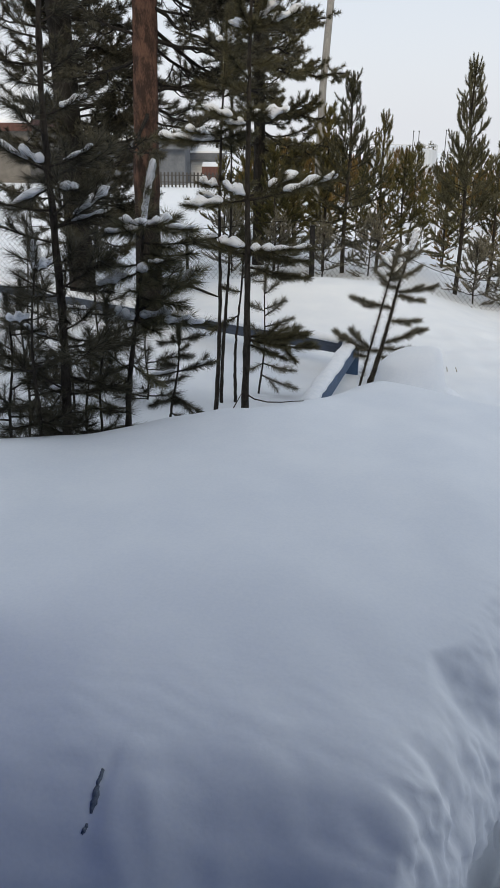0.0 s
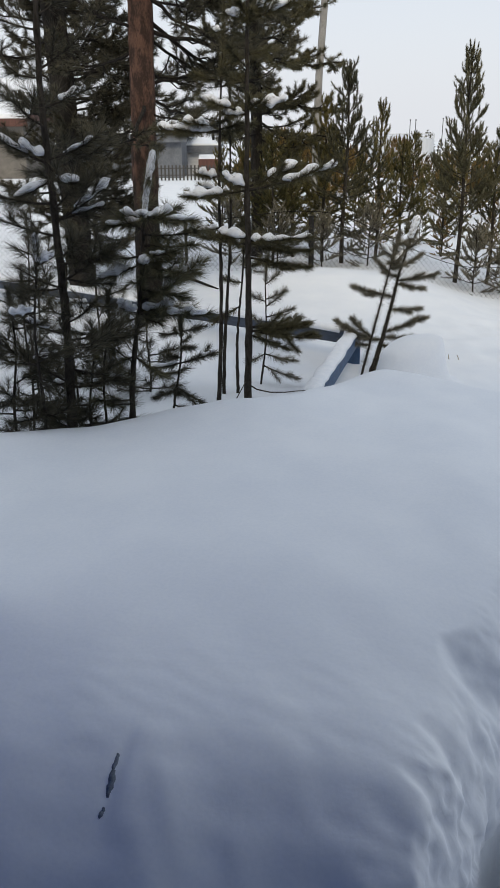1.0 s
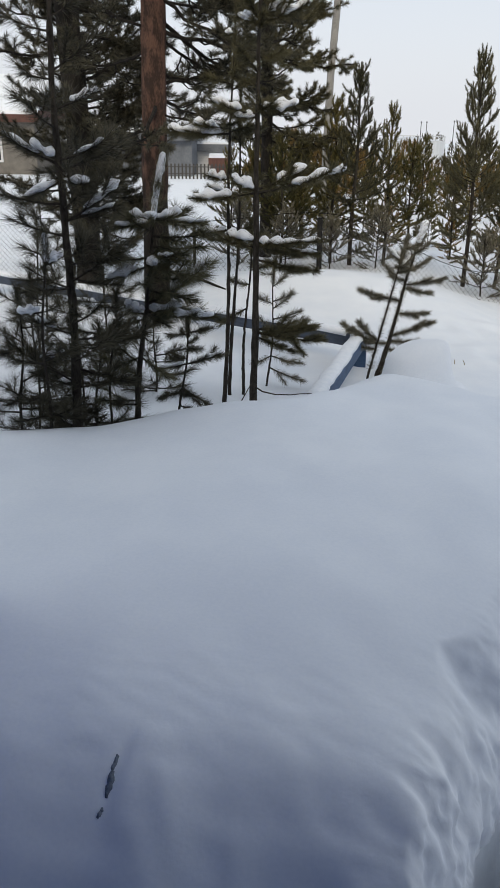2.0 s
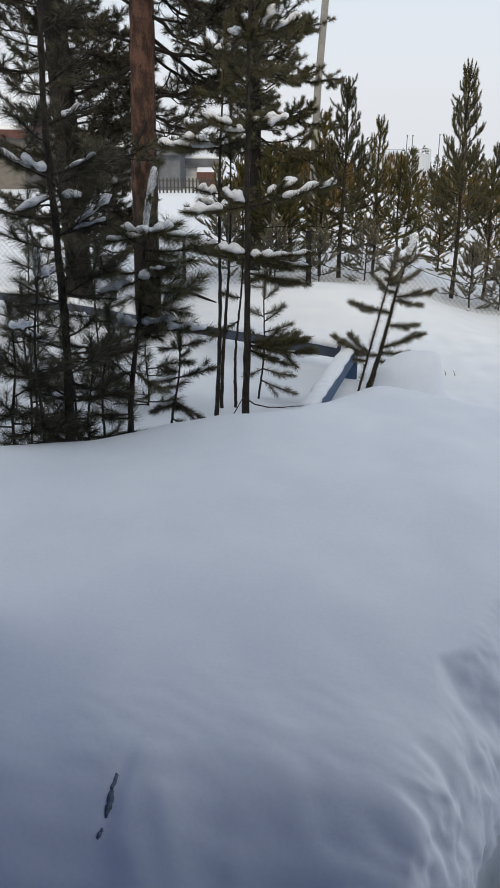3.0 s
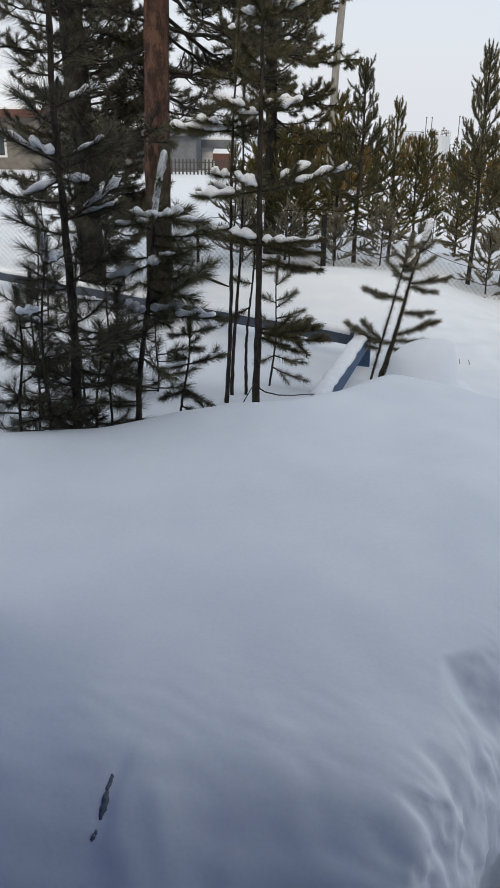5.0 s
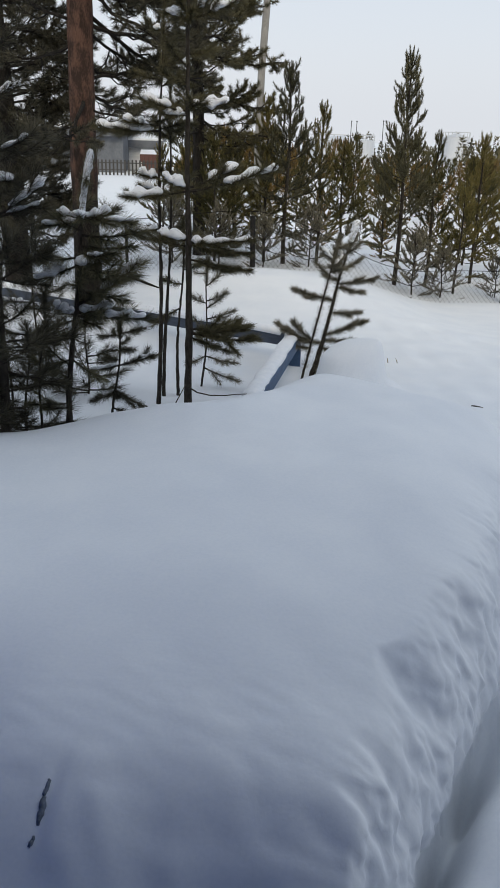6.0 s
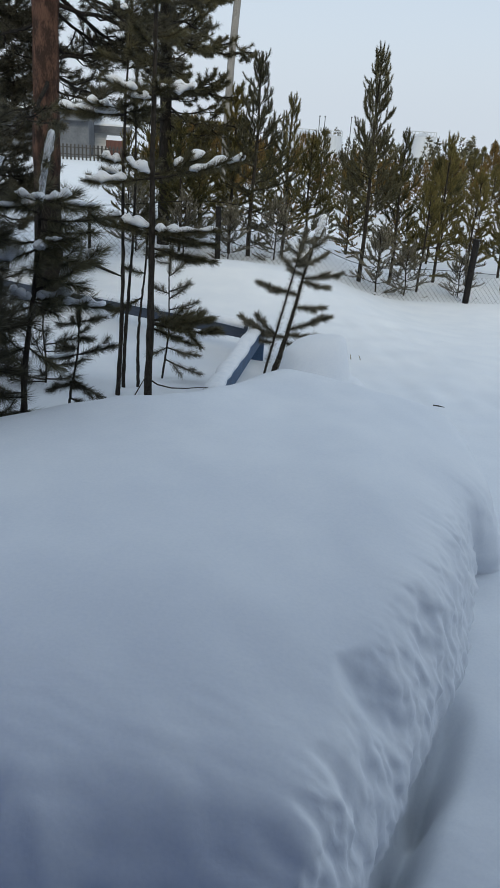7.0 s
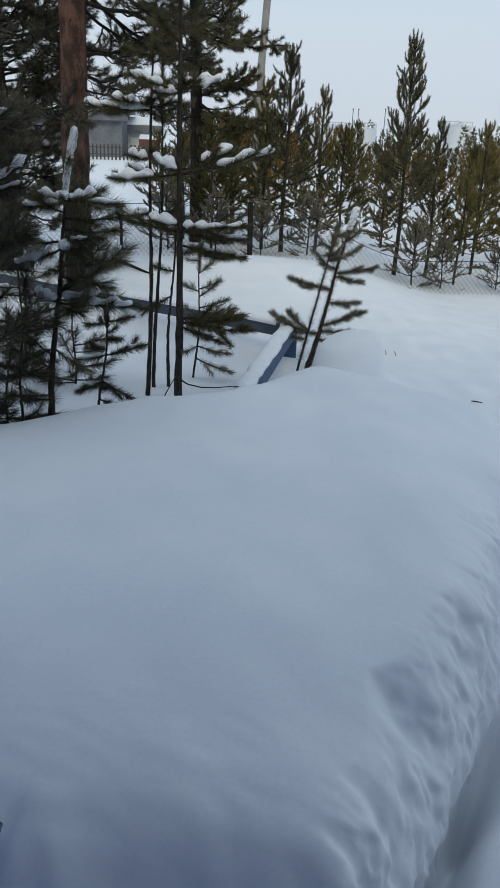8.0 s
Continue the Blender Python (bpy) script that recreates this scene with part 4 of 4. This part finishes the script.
def fence_mesh(x0, x1, step=0.064):
    pieces = []
    n = int((x1 - x0) / step)
    for k in range(-16, n):
        for sign in (1, -1):
            pts = []
            xa = x0 + k * step if sign > 0 else x1 - k * step
            for j in range(0, 17):
                x = xa + sign * j * step / 1.0
                z = -0.62 + j * step * 1.15
                if x0 <= x <= x1 and z <= fence_top(x) + 0.03:
                    pts.append((x, 0.004 * sign, z))
            if len(pts) > 1:
                pieces.append(tube(pts, [0.0016] * len(pts), 3, False))
    return join(pieces)


v, f = fence_mesh(-4.4, 9.0)
tagged(mesh_part("wire_mesh", v, f, WIRE, fence, "grey chain-link wire"), kind="stuff")
xs = np.linspace(-4.4, 9.0, 80)
v, f = tube([(x, 0, fence_top(x) + 0.02) for x in xs], [0.004] * 80, 5)
mesh_part("top_wire", v, f, RUST, fence)
tagged(fence, "sagging chain-link fence on dark posts, deep in snow", "fence")

# ---- concrete pole ----
pole = new("utility_pole")
pole.matrix_basis = pose(1.44, 19.0, -0.3)
v, f = tube([(0, 0, 0), (0.05, 0, 3.2), (0.36, 0, 8.5)], [0.088, 0.080, 0.066], 8)
mesh_part("shaft", v, f, CONCRETE, pole)
part("cross_arm", box(1.5, 0.1, 0.1, 0.01), RUST, pole, at=pose(0.34, 0, 8.1))
tagged(pole, "slim grey concrete utility pole", "utility pole")


# ---- far buildings ----
def shed(name, x, y, wide, deep, eave, ridge, wall_mat, label, windows=(), snow=0.25, trim=None, base=-0.4, over=0.3):
    root = new(name)
    root.matrix_basis = pose(x, y, base)
    part("wall", box(wide, deep, eave, 0, (0, 0, eave / 2)), wall_mat, root)
    o = over
    v = [(-wide / 2 - o, -deep / 2 - o, eave), (wide / 2 + o, -deep / 2 - o, eave), (wide / 2 + o, deep / 2 + o, eave), (-wide / 2 - o, deep / 2 + o, eave), (-wide / 2 - o, 0, ridge), (wide / 2 + o, 0, ridge)]
    q = [(0, 1, 5, 4), (2, 3, 4, 5), (0, 4, 3), (1, 2, 5), (3, 2, 1, 0)]
    mesh_part("roof", v, q, trim or REDBROWN, root)
    mesh_part("roof_snow", [(a, b, c + (0.02 if i < 4 else snow)) for i, (a, b, c) in enumerate(v)] + [(a, b, c + snow) for a, b, c in v[:4]], [(6, 7, 5, 4), (8, 9, 4, 5), (0, 1, 7, 6), (6, 4, 9), (7, 8, 5), (2, 3, 9, 8)], SNOW, root, "thick white snow")
    if trim:
        part("fascia", box(wide + 2 * o, 0.05, 0.34, 0, (0, -deep / 2 - o - 0.03, eave - 0.10)), trim, root)
    for wx, wz, ww, wh in windows:
        w = part("window", box(ww + 0.2, 0.06, wh + 0.2, 0, (wx, -deep / 2 - 0.02, wz)), PALE, root)
        part("pane", box(ww, 0.05, wh, 0, (wx, -deep / 2 - 0.04, wz)), GLASS_DARK, w)
    return tagged(root, label, "house")


shed("house", -14.0, 42, 7.2, 6, 2.9, 4.6, BEIGE, "low beige house with red trim under a snowy roof", ((1.5, 1.5, 0.9, 1.0), (-1.0, 1.5, 0.9, 1.0)), trim=REDBROWN)
shed("house", -5.35, 41, 4.4, 5, 2.2, 2.7, PLASTER, "low grey plastered house with a snowy roof", trim=PLASTER)
shed("house", -2.5, 44, 1.5, 4, 1.7, 2.0, PALE, "pale outbuilding with white siding and snowy roof", snow=0.15, trim=PLASTER)
shed("shed", -1.97, 40, 0.75, 1.6, 1.12, 1.3, REDBROWN, "small red-brown shed in the snow", snow=0.08, trim=REDBROWN, over=0.08)


def picket_fence(x0, x1, y, height, label):
    root = new("picket_fence")
    base = ground_z((x0 + x1) / 2, y)
    root.matrix_basis = pose(x0, y, base)
    for z in (0.35, 0.8):
        part("rail", box(x1 - x0, 0.03, 0.04, 0.004, ((x1 - x0) / 2, 0.03, height * z)), OLDWOOD, root)
    first = None
    for k in range(int((x1 - x0) / 0.16) + 1):
        if first is None:
            first = part("picket", box(0.07, 0.025, height, 0.004, (0, 0, height / 2)), OLDWOOD, root)
        else:
            ob = new("picket", first.data)
            ob.parent, ob.matrix_basis = root, pose(k * 0.16, 0, 0)
    return tagged(root, label, "fence")


picket_fence(-5.6, -0.9, 36.0, 0.62, "low weathered grey picket fence in deep snow")
post = new("chimney_pipe")
post.matrix_basis = pose(-1.88, 43.0, ground_z(-1.88, 43.0))
part("pipe", box(0.13, 0.13, 2.05, 0.01, (0, 0, 1.02)), RUST, post)
part("cowl", box(0.22, 0.22, 0.06, 0.01, (0, 0, 2.08)), RUST, post)
tagged(post, "dark square chimney pipe beside a pale outbuilding", "chimney")


def tank(x, y, radius, height, base, label):
    root = new("storage_tank")
    root.matrix_basis = pose(x, y, base)
    a = np.linspace(0, 2 * np.pi, 40, endpoint=False)
    v, f = tube([(0, 0, 0), (0, 0, height)], [radius, radius], 40)
    mesh_part("shell", v, f, TANKWHITE, root)
    v, f = tube([(0, 0, height + 0.01), (0, 0, height + 0.35)], [radius, radius * 0.1], 40)
    mesh_part("roof", v, f, TANKWHITE, root)
    ring = [(radius * math.cos(t), radius * math.sin(t)) for t in a]
    for x1, y1 in ring[::2]:
        v, f = tube([(x1, y1, height), (x1, y1, height + 0.45)], [0.025, 0.025], 4)
        mesh_part("railing_post", v, f, PALE, root)
    loop = [(p, q, height + 0.45) for p, q in ring + ring[:1]]
    v, f = tube(loop, [0.025] * len(loop), 4)
    mesh_part("handrail", v, f, PALE, root)
    return tagged(root, label, "storage tank")


tank(13.9, 80, 3.35, 5.2, -3.6, "big white storage tank with a railing round its roof")
tank(25.2, 80, 1.28, 5.0, -2.9, "smaller white storage tank with a roof railing")
for x, y, z in ((14.4, 77, 3.2), (14.9, 77, 3.2), (17.35, 77, 3.3)):
    mast = new("mast")
    mast.matrix_basis = pose(x, y, -2.5)
    v, f = tube([(0, 0, 0), (0, 0, z + 2.5)], [0.05, 0.03], 6)
    mesh_part("pole", v, f, WIRE, mast)
    part("top_fitting", box(0.12, 0.10, 0.1, 0.02), WIRE, mast, at=pose(0, 0, z + 2.5))
    tagged(mast, "thin grey steel mast among the tanks", "mast")


def far_woods():
    """A low ragged belt of distant conifers."""
    r = np.random.RandomState(77)
    tris = []
    for _ in range(420):
        ang = r.uniform(-0.75, 0.75)
        dist = r.uniform(60, 110)
        x, y = math.sin(ang) * dist, math.cos(ang) * dist
        if abs(ang) < 0.30 and ang > -0.12 and dist < 95:
            continue
        h = r.uniform(1.6, 3.2)
        n = 150
        t = r.uniform(0, 1, n)
        rad = (1 - t) * h * 0.22
        th = r.uniform(0, 6.28, n)
        o = np.stack([x + rad * np.cos(th), y + rad * np.sin(th), -0.6 + t * h], 1)
        d = np.stack([np.cos(th), np.sin(th), 0.6 + 0 * th], 1)
        tris.append(needle_tris(o, unit(d), 0.38, 0.12, 35, r))
    ob = tri_part("far_woods", np.concatenate(tris), NEEDLE_MID, None)
    return tagged(ob, "low dark belt of distant conifers beyond the snow", "woods", kind="stuff")


far_woods()

# ---- small things ----
def stick(name, pts, r, mat, label, category):
    pts = np.array(pts, float)
    v, f = tube(pts, np.linspace(r, r * 0.5, len(pts)), 6)
    return tagged(mesh_part(name, v, f, mat, None, smooth=True), label, category)


gz = ground_z
stick("fallen_branch", [(-0.86, 9.8, gz(-0.86, 9.8) + 0.05), (-0.62, 9.30, gz(-0.62, 9.30) + 0.03), (-0.38, 8.9, gz(-0.38, 8.9))], 0.022, BARK_DARK, "dark fallen branch poking out of the snow", "branch")
stick("bare_twig", [(-0.04, 4.63, 0.235), (0.02, 4.60, 0.205), (0.10, 4.59, 0.19), (0.19, 4.58, 0.193), (0.25, 4.58, 0.20), (0.32, 4.60, 0.197)], 0.005, TWIG_BROWN, "thin bare twig leaning from the foot of a pine", "twig")
stick("bare_twig", [(-0.16, 4.50, 0.05), (-0.105, 4.56, 0.16), (-0.05, 4.61, 0.25)], 0.005, TWIG_BROWN, "thin bare twig leaning on the pine", "twig")
for x, y, lean in ((1.57, 6.15, 0.012), (1.65, 6.15, 0.022)):
    z = gz(x, y)
    stick("grass_stalk", [(x, y, z - 0.02), (x - lean * 0.5, y, z + 0.02), (x - lean, y, z + 0.04)], 0.004, STRAW, "dry yellow grass stalk standing in snow", "grass")

stick("fallen_twig", [(1.88, 5.02, gz(1.88, 5.02)), (1.91, 5.00, gz(1.91, 5.00) + 0.004), (1.95, 4.99, gz(1.95, 4.99))], 0.006, TWIG_BROWN, "short dark twig lying on the snow crust", "twig")


def buried_stick():
    """A short dark stick lying in a slit of the bank, with snow over parts of it."""
    r = np.random.RandomState(3)
    pieces = []
    for a, b, w in ((0.0, 0.16, 0.0042), (0.30, 0.72, 0.0075), (0.70, 1.0, 0.0050)):
        t = np.linspace(a, b, 9)
        x, y = -0.319 + 0.030 * t + 0.004 * np.sin(t * 5), 1.178 + 0.105 * t
        p = np.array([(i, j, gz(i, j) - 0.0012) for i, j in zip(x, y)])
        p = p + r.normal(size=p.shape) * 0.0010
        k, f = tube(p, w * np.sqrt(np.sin(np.linspace(0.25, np.pi - 0.25, 9))) * r.uniform(0.8, 1.2, 9), 8)
        pieces.append((k, f))
    v, f = join(pieces)
    return tagged(mesh_part("stick", v, f, SLATE, None, smooth=True), "dark blue-grey stick end showing through the snow", "stick")


buried_stick()
